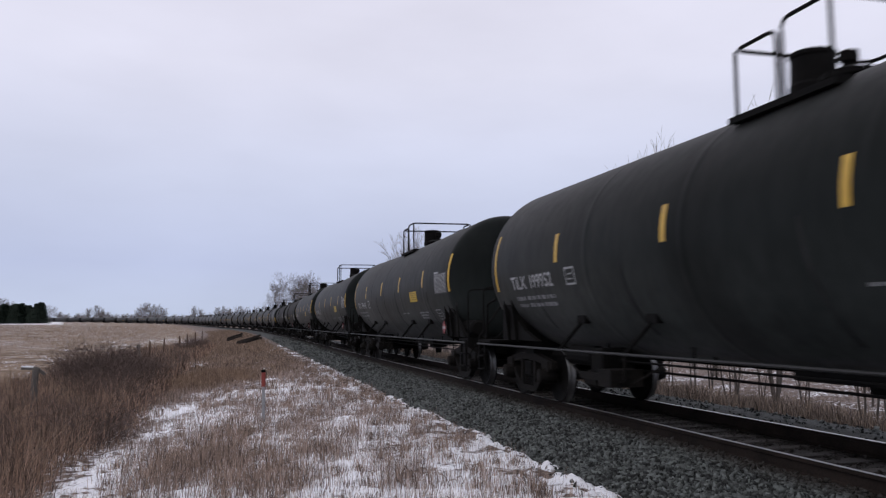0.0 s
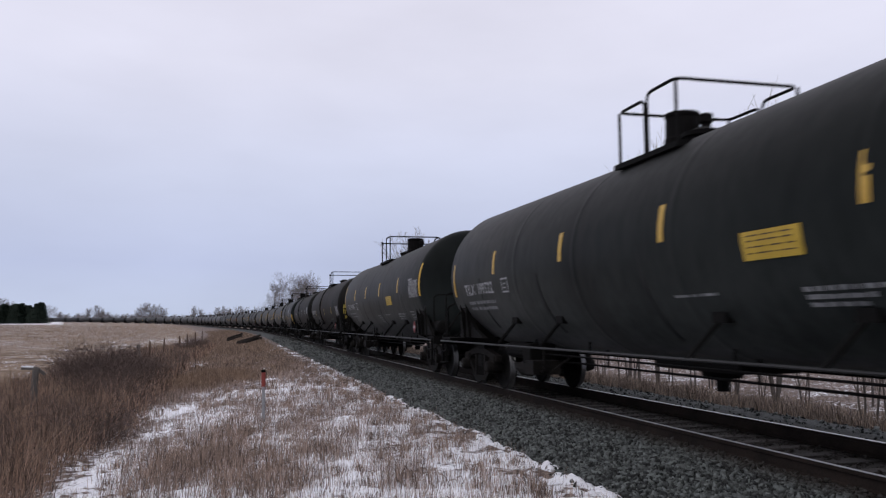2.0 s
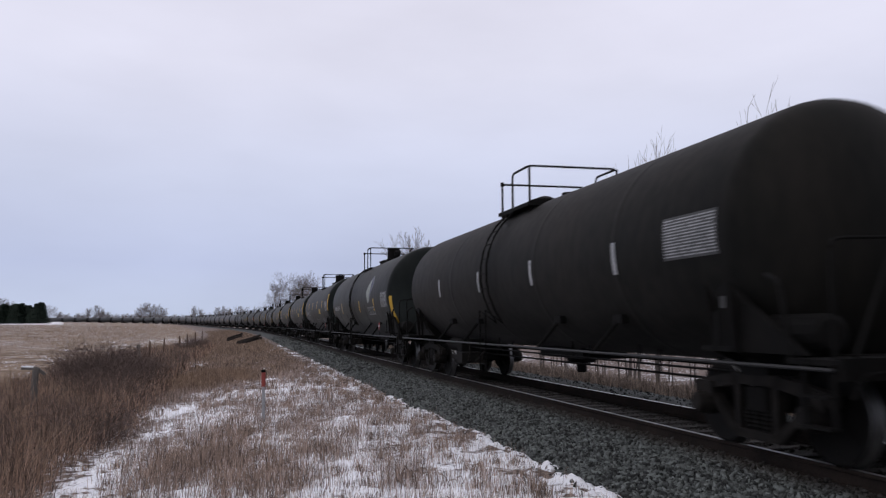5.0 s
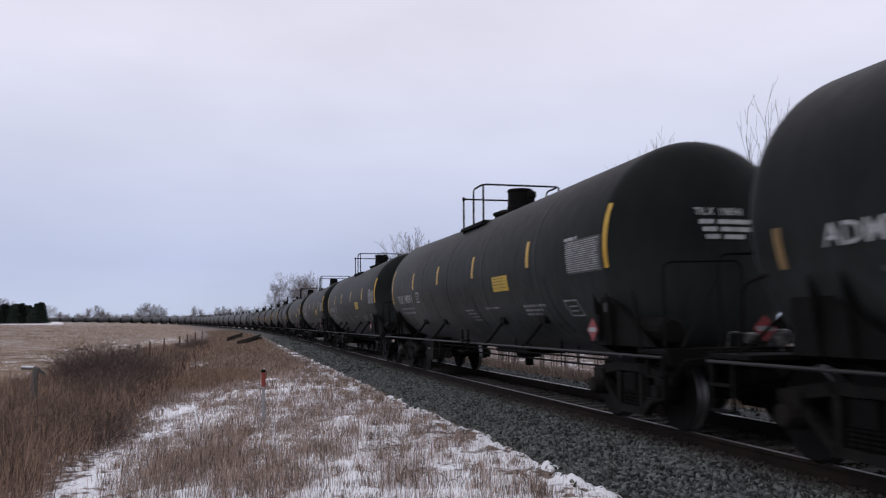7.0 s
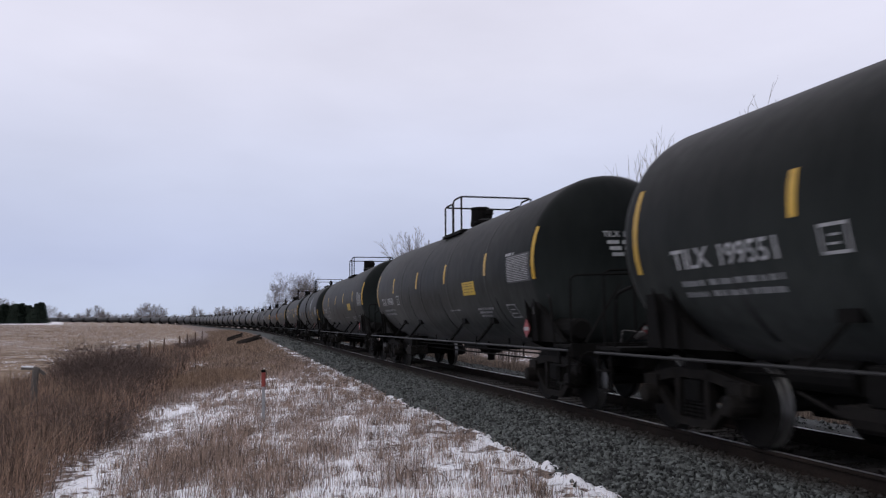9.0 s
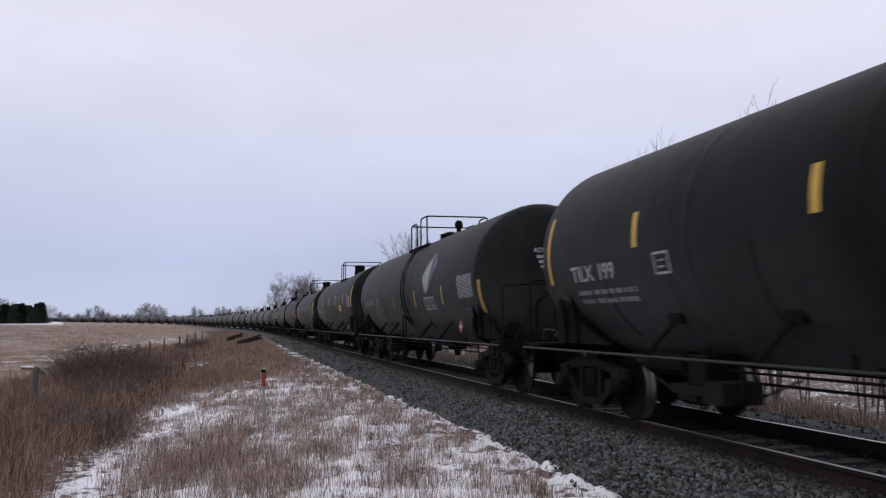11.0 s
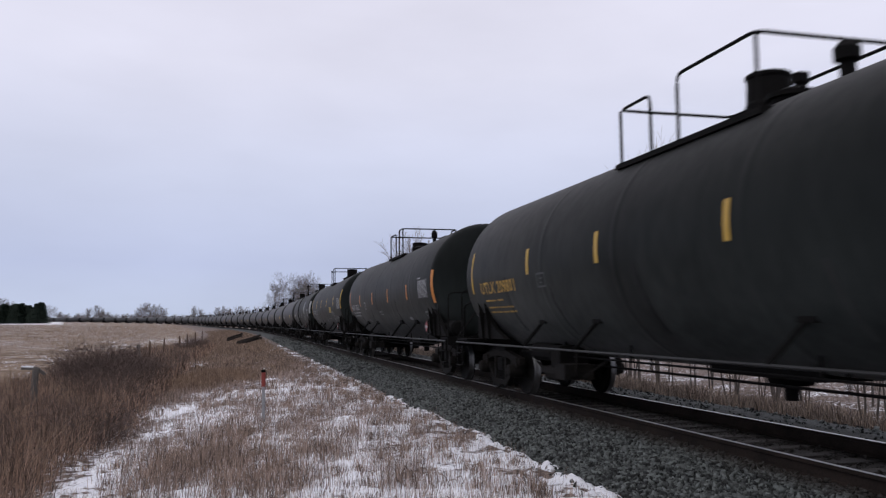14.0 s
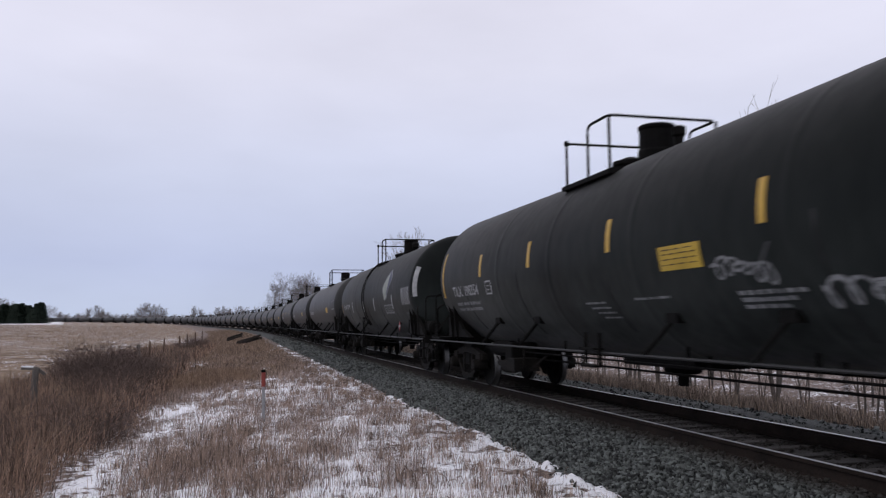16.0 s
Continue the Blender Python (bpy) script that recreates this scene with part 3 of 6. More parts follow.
def wheelset_mesh():
    bm = bmesh.new()
    prof = [(-1.0, 0), (-1.0, 0.075), (-0.82, 0.075)]
    mats = [0, 0]
    for side in (-1, 1):
        w = [(0.815, 0.16), (0.80, 0.34), (0.825, 0.42), (0.825, 0.448), (0.80, 0.457), (0.725, 0.459), (0.715, 0.482), (0.69, 0.482), (0.685, 0.42), (0.74, 0.34), (0.735, 0.16), (0.70, 0.085)]
        if side < 0:
            prof += [(-a, r) for a, r in w]
            mats += [0, 0, 0, 0, 1, 1, 1, 0, 0, 0, 0, 0]
        else:
            prof += [(a, r) for a, r in w[::-1]]
            mats += [0, 0, 0, 0, 0, 0, 0, 1, 1, 1, 0, 0]
    prof += [(0.82, 0.075), (1.0, 0.075), (1.0, 0)]
    mats += [0, 0, 0, 0, 0]
    lathe(bm, prof, 28, "X", mats=mats[:len(prof) - 1] + [0] * max(0, len(prof) - 1 - len(mats)))
    for f in bm.faces:
        f.smooth = len(f.verts) == 4
    for a in range(3):                        # forged marks on the plate, so that its turn shows
        for sx in (-1, 1):
            box(bm, sx * 0.80 - 0.012, sx * 0.80 + 0.012, 0.20, 0.30, -0.02, 0.02, Matrix.Rotation(a * 2.094, 4, "X"))
    return bm


def side_frame(bm, x):
    """One cast frame of a three-piece bogie."""
    t = 0.058
    # top chord, bottom chord, diagonals and columns as bevelled bars
    bars = [((-1.10, 0.63), (-0.36, 0.75), 0.062), ((1.10, 0.63), (0.36, 0.75), 0.062), ((-0.38, 0.755), (0.38, 0.755), 0.058), ((-0.84, 0.58), (-0.36, 0.20), 0.048), ((0.84, 0.58), (0.36, 0.20), 0.048),
            ((-0.38, 0.19), (0.38, 0.19), 0.045), ((-0.31, 0.20), (-0.31, 0.74), 0.042), ((0.31, 0.20), (0.31, 0.74), 0.042)]
    for (y0, z0), (y1, z1), w in bars:
        d = math.hypot(y1 - y0, z1 - z0)
        m = Matrix.Translation((x, (y0 + y1) / 2, (z0 + z1) / 2)) @ Matrix.Rotation(math.atan2(z1 - z0, y1 - y0), 4, "X")
        box(bm, -t, t, -d / 2 - w * 0.4, d / 2 + w * 0.4, -w, w, m)
    for y in (-0.89, 0.89):                   # axle boxes
        lathe(bm, [(x - 0.10, 0), (x - 0.10, 0.14), (x + 0.10, 0.14), (x + 0.10, 0)], 12, "X", (0, y, 0.457))
        s = 1 if x > 0 else -1
        lathe(bm, [(x + 0.10 * s, 0.125), (x + 0.19 * s, 0.115), (x + 0.21 * s, 0.085), (x + 0.21 * s, 0)], 14, "X", (0, y, 0.457))
        box(bm, x - 0.09, x + 0.09, y - 0.15, y + 0.15, 0.52, 0.70)


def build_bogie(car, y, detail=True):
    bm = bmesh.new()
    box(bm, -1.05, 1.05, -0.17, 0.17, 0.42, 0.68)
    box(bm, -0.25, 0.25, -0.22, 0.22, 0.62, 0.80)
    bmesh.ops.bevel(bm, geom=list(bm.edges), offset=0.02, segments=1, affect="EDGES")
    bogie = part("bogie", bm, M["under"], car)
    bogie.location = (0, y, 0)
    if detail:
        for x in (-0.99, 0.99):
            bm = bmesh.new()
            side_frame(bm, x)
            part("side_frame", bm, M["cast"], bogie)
            bm = bmesh.new()
            for yy in (-0.15, 0.0, 0.15):
                lathe(bm, [(0.24, 0), (0.24, 0.06)] + [(0.25 + 0.022 * i, 0.07 if i % 2 else 0.055) for i in range(9)] + [(0.45, 0.06), (0.45, 0)], 8, "Z", (x, yy, 0))
            part("spring_nest", bm, M["under"], bogie)
        bm = bmesh.new()
        for yy in (-0.38, 0.38):
            box(bm, -0.85, 0.85, yy - 0.05, yy + 0.05, 0.36, 0.46)
            for x in (-0.76, 0.76):
                box(bm, x - 0.06, x + 0.06, yy * 1.02 - 0.03, yy * 1.02 + 0.03, 0.28, 0.60)
        part("brake_beam", bm, M["under"], bogie)
        for yy in (-0.89, 0.89):
            ws = part("wheelset", wheelset_mesh(), [M["wheel"], M["tread"]], bogie, "steel wheelset with bright worn treads")
            ws.location = (0, yy, 0.457)
    else:
        for x in (-0.99, 0.99):
            bm = bmesh.new()
            box(bm, x - 0.07, x + 0.07, -1.05, 1.05, 0.5, 0.72)
            box(bm, x - 0.07, x + 0.07, -0.4, 0.4, 0.18, 0.5)
            part("side_frame", bm, M["cast"], bogie)
        for yy in (-0.89, 0.89):
            bm = bmesh.new()
            for x in (-0.76, 0.76):
                lathe(bm, [(x - 0.06, 0), (x - 0.06, 0.457), (x + 0.06, 0.457), (x + 0.06, 0)], 14, "X")
            lathe(bm, [(-0.7, 0.07), (0.7, 0.07)], 6, "X")
            ws = part("wheelset", bm, M["wheel"], bogie)
            ws.location = (0, yy, 0.457)
    return bogie


def guard_rail(bm, y_end, y_back, z, half, low=3.70, r=0.022):
    """A U of bent pipe across the platform's end, with legs."""
    tube(bm, bent([(-half, y_back, low), (-half, y_back, z), (-half, y_end, z), (half, y_end, z), (half, y_back, z), (half, y_back, low)], 0.13), r)
    for x in (-half, half):
        tube(bm, [(x, y_end, low), (x, y_end, z - 0.01)], r)


def build_platform(car, rear=0.56, front=-0.93, dome=(0.0, 0.42, 0.25, 0.56), z_top=4.43, valve=None, deep=0.70, deep_front=None, plain=False):
    half, z0 = 0.90, 3.57
    deck = None
    for x0, x1 in ((-half - 0.05, -0.45), (0.45, half + 0.05)):
        bm = bmesh.new()
        box(bm, x0, x1, front - 0.08, rear + 0.08, z0 - 0.03, z0 + 0.02)
        if deck is None:
            deck = part("platform", bm, M["under"], car, "steel grating walkway on top of the tank")
        else:
            part("walkway", bm, M["under"], deck)
        bm = bmesh.new()
        box(bm, x0 - 0.012, x0 + 0.04, front - 0.09, rear + 0.09, z0 - 0.035, z0 + 0.035)
        part("kickplate", bm, M["under"], deck)
        for y in (front + 0.1, rear - 0.1):
            bm = bmesh.new()
            box(bm, x0 + 0.1, x0 + 0.16, y - 0.03, y + 0.03, z0 - 0.35, z0 - 0.02)
            part("bracket", bm, M["under"], deck)
    for y in (rear - 0.12, front - 0.08):
        bm = bmesh.new()
        box(bm, -half, half, y, y + 0.20, z0 + 0.02, z0 + 0.06)
        part("end_walkway", bm, M["under"], deck)
    bm = bmesh.new()
    if plain:                                 # a single bar across, with its corner posts
        tube(bm, bent([(-half, rear, z0 - 0.12), (-half, rear, z_top - 0.10), (half, rear, z_top - 0.10), (half, rear, z0 - 0.12)], 0.04), 0.022)
        lathe(bm, [(z_top - 0.14, 0), (z_top - 0.14, 0.04), (z_top - 0.06, 0.04), (z_top - 0.05, 0)], 8, "Z", (-half, rear, 0))
    else:
        guard_rail(bm, rear, rear - deep, z_top - 0.07, half, z0)
    part("guard_rail", bm, M["under"], deck)
    bm = bmesh.new()
    guard_rail(bm, front, front + (deep_front or deep), z_top, half, z0)
    part("guard_rail", bm, M["under"], deck)
    x, y, r, h = dome
    bm = bmesh.new()
    top = Z_TANK + R_TANK
    lathe(bm, [(top - 0.08, 0), (top - 0.08, r * 0.8), (top + 0.05, r * 0.8), (top + 0.07, r * 1.04), (top + h * 0.30, r * 1.06), (top + h * 0.36, r), (top + h * 0.86, r * 0.96), (top + h * 0.9, r * 1.03), (top + h * 0.97, r * 1.03), (top + h, r * 0.92), (top + h + 0.02, 0)], 18, "Z", (x, y, 0))
    part("valve_dome", bm, M["under"], car, "round black valve housing with a bolted lid", smooth=False)
    bm = bmesh.new()
    lathe(bm, [(top - 0.05, 0), (top - 0.05, 0.07), (top + h * 0.55, 0.07), (top + h * 0.6, 0.10), (top + h * 0.8, 0.10), (top + h * 0.84, 0.04), (top + h * 0.84, 0)], 10, "Z", (x + 0.12, y - r - 0.16, 0))
    part("vent_valve", bm, M["under"], car)
    bm = bmesh.new()
    lathe(bm, [(top - 0.05, 0), (top - 0.05, 0.26), (top + 0.06, 0.26), (top + 0.07, 0.30), (top + 0.13, 0.30), (top + 0.15, 0.22), (top + 0.20, 0.10), (top + 0.20, 0)], 16, "Z", (-0.05, y + (0.58 if plain else -0.62), 0))
    part("manway", bm, M["under"], car)
    if valve:
        x, y, r, h = valve
        bm = bmesh.new()
        lathe(bm, [(top - 0.05, 0), (top - 0.05, r * 0.6), (top + h * 0.55, r * 0.6), (top + h * 0.6, r), (top + h * 0.85, r), (top + h, r * 0.5), (top + h, 0)], 12, "Z", (x, y, 0))
        part("relief_valve", bm, M["under"], car)
    return deck


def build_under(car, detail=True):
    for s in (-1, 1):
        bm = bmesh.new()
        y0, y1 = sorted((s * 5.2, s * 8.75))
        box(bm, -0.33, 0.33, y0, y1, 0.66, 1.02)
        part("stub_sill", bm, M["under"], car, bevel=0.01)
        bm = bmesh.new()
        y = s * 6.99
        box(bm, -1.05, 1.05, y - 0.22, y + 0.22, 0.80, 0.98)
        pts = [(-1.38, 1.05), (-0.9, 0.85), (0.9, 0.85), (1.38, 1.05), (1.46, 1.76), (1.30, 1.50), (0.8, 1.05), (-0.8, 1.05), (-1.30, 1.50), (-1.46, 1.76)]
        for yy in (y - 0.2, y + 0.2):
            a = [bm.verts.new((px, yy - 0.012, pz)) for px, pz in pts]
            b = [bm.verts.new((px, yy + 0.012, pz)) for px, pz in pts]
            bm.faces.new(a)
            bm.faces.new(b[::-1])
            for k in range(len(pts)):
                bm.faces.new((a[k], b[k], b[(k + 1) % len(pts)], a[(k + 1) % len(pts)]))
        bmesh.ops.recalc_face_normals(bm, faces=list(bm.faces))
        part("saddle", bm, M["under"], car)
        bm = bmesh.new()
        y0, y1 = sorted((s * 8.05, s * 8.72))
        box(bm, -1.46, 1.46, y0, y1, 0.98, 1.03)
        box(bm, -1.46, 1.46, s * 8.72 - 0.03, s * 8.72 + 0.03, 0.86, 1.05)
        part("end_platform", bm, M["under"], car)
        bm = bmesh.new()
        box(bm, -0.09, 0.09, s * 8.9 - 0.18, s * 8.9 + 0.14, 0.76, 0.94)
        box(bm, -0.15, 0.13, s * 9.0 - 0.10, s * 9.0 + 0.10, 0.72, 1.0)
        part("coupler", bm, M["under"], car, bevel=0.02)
        if detail:
            bm = bmesh.new()                  # air hose and cut lever
            tube(bm, bent([(0.32, s * 8.7, 0.78), (0.36, s * 8.95, 0.62), (0.20, s * 9.08, 0.42), (0.04, s * 9.1, 0.52)], 0.12, 5), 0.028)
            part("air_hose", bm, M["hose"], car)
            bm = bmesh.new()
            tube(bm, bent([(-1.42, s * 8.80, 0.72), (-1.30, s * 8.82, 0.92), (-0.2, s * 8.86, 0.98), (-0.05, s * 8.98, 0.98)], 0.08), 0.014)
            part("cut_lever", bm, M["under"], car)
            bm = bmesh.new()                  # bright worn bits on the drawgear
            box(bm, -0.75, -0.35, s * 8.74 - 0.02, s * 8.74 + 0.02, 0.90, 0.97)
            part("striker_plate", bm, M["worn"], car)
            bm = bmesh.new()                  # valve and pipe work over the coupler, pale glints put into its colour
            box(bm, -0.16, 0.10, s * 8.72 - 0.09, s * 8.72 + 0.09, 1.06, 1.26)
            lathe(bm, [(-0.12, 0), (-0.12, 0.07), (0.12, 0.07), (0.12, 0)], 8, "X", (-0.30, s * 8.74, 1.16))
            part("retainer_valve", bm, M["bare"], car, bevel=0.012)
            bm = bmesh.new()
            tube(bm, bent([(-0.62, s * 8.66, 1.04), (-0.62, s * 8.70, 1.24), (-0.34, s * 8.74, 1.20), (0.12, s * 8.78, 1.26), (0.30, s * 8.68, 1.04)], 0.06), 0.013)
            part("brake_hose", bm, M["bare"], car)
    for x in (-1.50, 1.50):
        bm = bmesh.new()
        tube(bm, [(x, -8.7, 0.95), (x, 8.7, 0.95)], 0.019, 8)
        part("side_rail", bm, M["rail_tube"], car, "long round side handrail with a pale worn top")
        if not detail:
            continue
        for y in (-4.3, -2.2, 2.2, 4.3):
            bm = bmesh.new()
            k = 1 if x > 0 else -1
            tube(bm, [(x, y + 0.22, 0.95), (k * 1.19, y, 1.40)], 0.030)
            box(bm, k * 1.19 - 0.05, k * 1.19 + 0.05, y - 0.13, y + 0.13, 1.34, 1.46)
            part("rail_stay", bm, M["under"], car)
    if not detail:
        return
    for s in (-1, 1):
        for x in (-1.40, 1.40):
            bm = bmesh.new()                  # grab rails at the car's end
            tube(bm, bent([(x, s * 8.60, 1.03), (x, s * 8.60, 2.06), (x * 0.25, s * 8.60, 2.09), (x * 0.25, s * 8.60, 1.03)], 0.12), 0.018)
            part("end_handrail", bm, M["under"], car)
            bm = bmesh.new()
            k = 1 if x > 0 else -1
            tube(bm, bent([(k * 1.48, s * 8.15, 1.04), (k * 1.50, s * 8.05, 1.72), (k * 1.42, s * 7.75, 1.80)], 0.1), 0.024)
            part("corner_post", bm, M["under"], car)
            bm = bmesh.new()                  # raking brace from the deck to the head
            tube(bm, [(k * 1.15, s * 8.55, 1.05), (k * 0.35, s * 8.12, 1.95)], 0.022)
            part("end_brace", bm, M["under"], car)
            bm = bmesh.new()                  # steps at the corner
            x *= 1.05
            for y in (8.30, 8.66):
                box(bm, x - 0.02, x + 0.02, s * y - 0.02, s * y + 0.02, 0.45, 1.0)
            for z in (0.46, 0.72):
                box(bm, x - 0.06, x + 0.06, min(s * 8.30, s * 8.66), max(s * 8.30, s * 8.66), z - 0.012, z + 0.012)
            part("corner_steps", bm, M["under"], car)
    bm = bmesh.new()                          # brake pipe and rods along the belly
    for x, z, r in ((-0.55, 0.66, 0.018), (0.5, 0.74, 0.018), (-0.85, 0.80, 0.016)):
        tube(bm, [(x, -6.4, z), (x, 6.4, z)], r)
        for y in (-4.2, -1.9, 1.9, 4.2):
            box(bm, x - 0.012, x + 0.012, y - 0.02, y + 0.02, z, 1.05)
    part("brake_pipe", bm, M["under"], car)
    bm = bmesh.new()                          # bottom outlet and its skid
    lathe(bm, [(0.44, 0), (0.44, 0.09), (0.60, 0.10), (0.62, 0.26), (0.74, 0.30), (0.86, 0.30), (0.86, 0)], 14, "Z", (0, -0.35, 0))
    box(bm, -0.42, 0.42, -1.35, 0.65, 0.72, 0.90)
    part("bottom_outlet", bm, M["under"], car)
    bm = bmesh.new()
    lathe(bm, [(-0.45, 0), (-0.45, 0.16), (0.45, 0.16), (0.45, 0)], 14, "Y", (-0.85, 5.0, 0.84))
    part("air_reservoir", bm, M["under"], car)
    bm = bmesh.new()
    lathe(bm, [(-0.42, 0), (-0.42, 0.14), (-0.38, 0.19), (0.38, 0.19), (0.42, 0.14), (0.42, 0)], 14, "Y", (-1.02, -7.72, 1.24))
    part("brake_cylinder", bm, M["under"], car)
    bm = bmesh.new()
    box(bm, -1.1, -0.6, 3.9, 4.3, 0.62, 0.98)
    box(bm, -1.0, -0.7, 4.3, 4.45, 0.68, 0.9)
    part("control_valve", bm, M["under"], car, bevel=0.02)
    bm = bmesh.new()                          # hand brake on the leading end
    lathe(bm, [(-8.50, 0), (-8.50, 0.05), (-8.62, 0.05), (-8.62, 0)], 8, "Y", (0.72, 0, 1.62))
    for i in range(20):
        a0, a1 = math.pi * i / 10, math.pi * (i + 1) / 10
        tube(bm, [(0.72 + 0.25 * math.cos(a0), -8.60, 1.62 + 0.25 * math.sin(a0)), (0.72 + 0.25 * math.cos(a1), -8.60, 1.62 + 0.25 * math.sin(a1))], 0.014, 5)
    for i in range(4):
        a0 = math.pi * i / 2
        tube(bm, [(0.72, -8.6, 1.62), (0.72 + 0.25 * math.cos(a0), -8.60, 1.62 + 0.25 * math.sin(a0))], 0.010, 4)
    box(bm, 0.58, 0.86, -8.50, -8.36, 1.03, 1.80)
    part("hand_brake", bm, M["worn"], car, "grimy brake wheel on its housing")
    bm = bmesh.new()                          # placard holder
    box(bm, -1.53, -1.51, -7.32, -6.80, 1.06, 1.11)
    box(bm, -1.53, -1.51, -7.12, -7.04, 1.06, 1.46)
    part("placard_holder", bm, M["under"], car)
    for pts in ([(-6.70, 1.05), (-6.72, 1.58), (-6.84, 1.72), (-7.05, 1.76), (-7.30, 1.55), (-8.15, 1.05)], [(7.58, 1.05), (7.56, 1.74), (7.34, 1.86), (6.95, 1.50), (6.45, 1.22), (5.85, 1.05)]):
        bm = bmesh.new()                      # front: dark flared gusset that carries the tank's end; rear: plate standing for saddle shade
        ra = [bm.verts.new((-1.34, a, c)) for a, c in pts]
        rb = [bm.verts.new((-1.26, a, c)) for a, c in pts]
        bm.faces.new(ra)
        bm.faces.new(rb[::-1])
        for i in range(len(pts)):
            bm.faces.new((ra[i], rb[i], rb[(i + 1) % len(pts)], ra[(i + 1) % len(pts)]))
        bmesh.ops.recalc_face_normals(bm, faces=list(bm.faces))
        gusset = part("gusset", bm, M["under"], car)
        if pts[0][0] < 0:
            bm = bmesh.new()
            box(bm, -1.352, -1.341, -6.98, -6.90, 1.50, 1.62)
            part("tag", bm, M["panel"], gusset, "small grey metal tag")
    bm = bmesh.new()                          # brake rigging that hangs below the side rail
    box(bm, -1.25, -0.75, 3.35, 3.75, 0.46, 0.70)
    box(bm, -1.15, -0.85, 3.80, 4.60, 0.52, 0.62)
    lathe(bm, [(4.05, 0), (4.05, 0.13), (4.45, 0.13), (4.45, 0)], 10, "Y", (-1.02, 0, 0.52))
    tube(bm, bent([(-1.1, 3.2, 0.95), (-1.1, 3.25, 0.52), (-1.0, 4.7, 0.50), (-0.9, 5.4, 0.66)], 0.1), 0.022)
    tube(bm, [(-0.95, 3.3, 0.50), (-0.95, 2.5, 0.78)], 0.016)
    part("brake_rigging", bm, M["cast"], car)


def placard(car, x, y, z, facing_end=False):
    """A red diamond with a white bar."""
    for name, mat_, k, lift in (("placard", M["red"], 0.155, 0.0), ("placard_band", M["white"], 0.10, 0.004)):
        bm = bmesh.new()
        pts = [(-k, 0), (0, -k), (k, 0), (0, k)] if name == "placard" else [(-0.11, -0.03), (0.11, -0.03), (0.11, 0.03), (-0.11, 0.03)]
        quad = []
        for layer in (0.0, 0.008):
            quad.append([bm.verts.new((x + a, y - lift - layer, z + c) if facing_end else (x - lift - layer, y - a, z + c)) for a, c in pts])
        bm.faces.new(quad[1])
        for i in range(4):
            bm.faces.new((quad[0][i], quad[0][(i + 1) % 4], quad[1][(i + 1) % 4], quad[1][i]))
        bmesh.ops.recalc_face_normals(bm, faces=list(bm.faces))
        part(name, bm, mat_, car)


M["rail_tube"] = surface("worn_pipe", (0.006, 0.006, 0.006), (0.022, 0.022, 0.022), 4, 0.5, 0.0005, fine=30, spec=0.3)


def side_ladder(car, y0, y1):
    """A ladder from the walkway down the tank's near side, with its foot step."""
    bm = bmesh.new()
    path = [(-0.92, 3.58)]
    for i in range(9):
        a = math.radians(50 - i * 11)
        path.append((-(R_TANK + 0.10) * math.cos(a), Z_TANK + (R_TANK + 0.10) * math.sin(a)))
    path += [(-1.56, 1.6), (-1.56, 0.42)]
    for y in (y0, y1):
        tube(bm, [(px, y, pz) for px, pz in path], 0.020, 5)
    for (xa, za), (xb, zb) in zip(path, path[1:]):
        n = max(1, round(math.hypot(xb - xa, zb - za) / 0.33))
        for i in range(n):
            k = (i + 0.5) / n
            tube(bm, [(xa + (xb - xa) * k, y0, za + (zb - za) * k), (xa + (xb - xa) * k, y1, za + (zb - za) * k)], 0.013, 5)
    part("ladder", bm, M["under"], car, "dark steel ladder down the tank's side")


def side_step(car, y):
    """A small folded bracket and step hung below the side rail."""
    bm = bmesh.new()
    for yy in (y - 0.22, y + 0.22):
        box(bm, -1.54, -1.50, yy - 0.02, yy + 0.02, 0.76, 1.22)
    for z in (0.77, 1.0):
        box(bm, -1.62, -1.46, y - 0.22, y + 0.22, z - 0.015, z + 0.015)
    part("side_step", bm, M["under"], car)


def base_car(material, detail=True, **top):
    car = empty("tank_car")
    part("tank", tank_shell(material, detail), material, car, smooth=True)
    build_under(car, detail)
    build_platform(car, **top)
    for y in (-6.99, 7.09):
        build_bogie(car, y, detail)
    return car


def bars(car, material, ys=(7.36, 4.66, 1.34, -1.65, -4.85), v0=0.0, v1=0.42, w=0.11):
    for i, y in enumerate(ys):
        long = abs(y) > 7
        half = w * (0.4 if long else 0.5)
        patch("reflector_strip", material, car, y + half, y - half, (-0.35 if long else v0), (0.70 if long else v1))


def data_block(car, material, y0, y1, v0, v1, rows):
    """A block of small stencilled writing, too small to read: rows of worn bars in one stencil."""
    patch("stencil_panel", M["panel"], car, y0 + 0.02, y1 - 0.02, v0 - 0.02, v1 + 0.02, lift=0.003)
    rows = int(rows * 1.7)
    y0, y1 = y0 + AFT, y1 + AFT
    step = (v1 - v0) / rows
    r = random.Random(rows)
    bm = bmesh.new()
    lift = R_TANK + 0.006
    for i in range(rows):
        v = v1 - (i + 1) * step
        at = 0.0
        while at < 0.97:
            ln = r.uniform(0.12, 0.5)
            end = min(1.0, at + ln)
            vs = []
            for a, c in ((at, 0.30), (end, 0.30), (end, 0.70), (at, 0.70)):
                ang = (v - DROP + step * c) / R_TANK
                vs.append(bm.verts.new((-lift * math.cos(ang), y0 + (y1 - y0) * a, Z_TANK + lift * math.sin(ang))))
            bm.faces.new(vs)
            at = end + r.uniform(0.01, 0.04)
    bmesh.ops.recalc_face_normals(bm, faces=list(bm.faces))
    tagged(part("stencil_block", bm, material, car), kind="stuff")


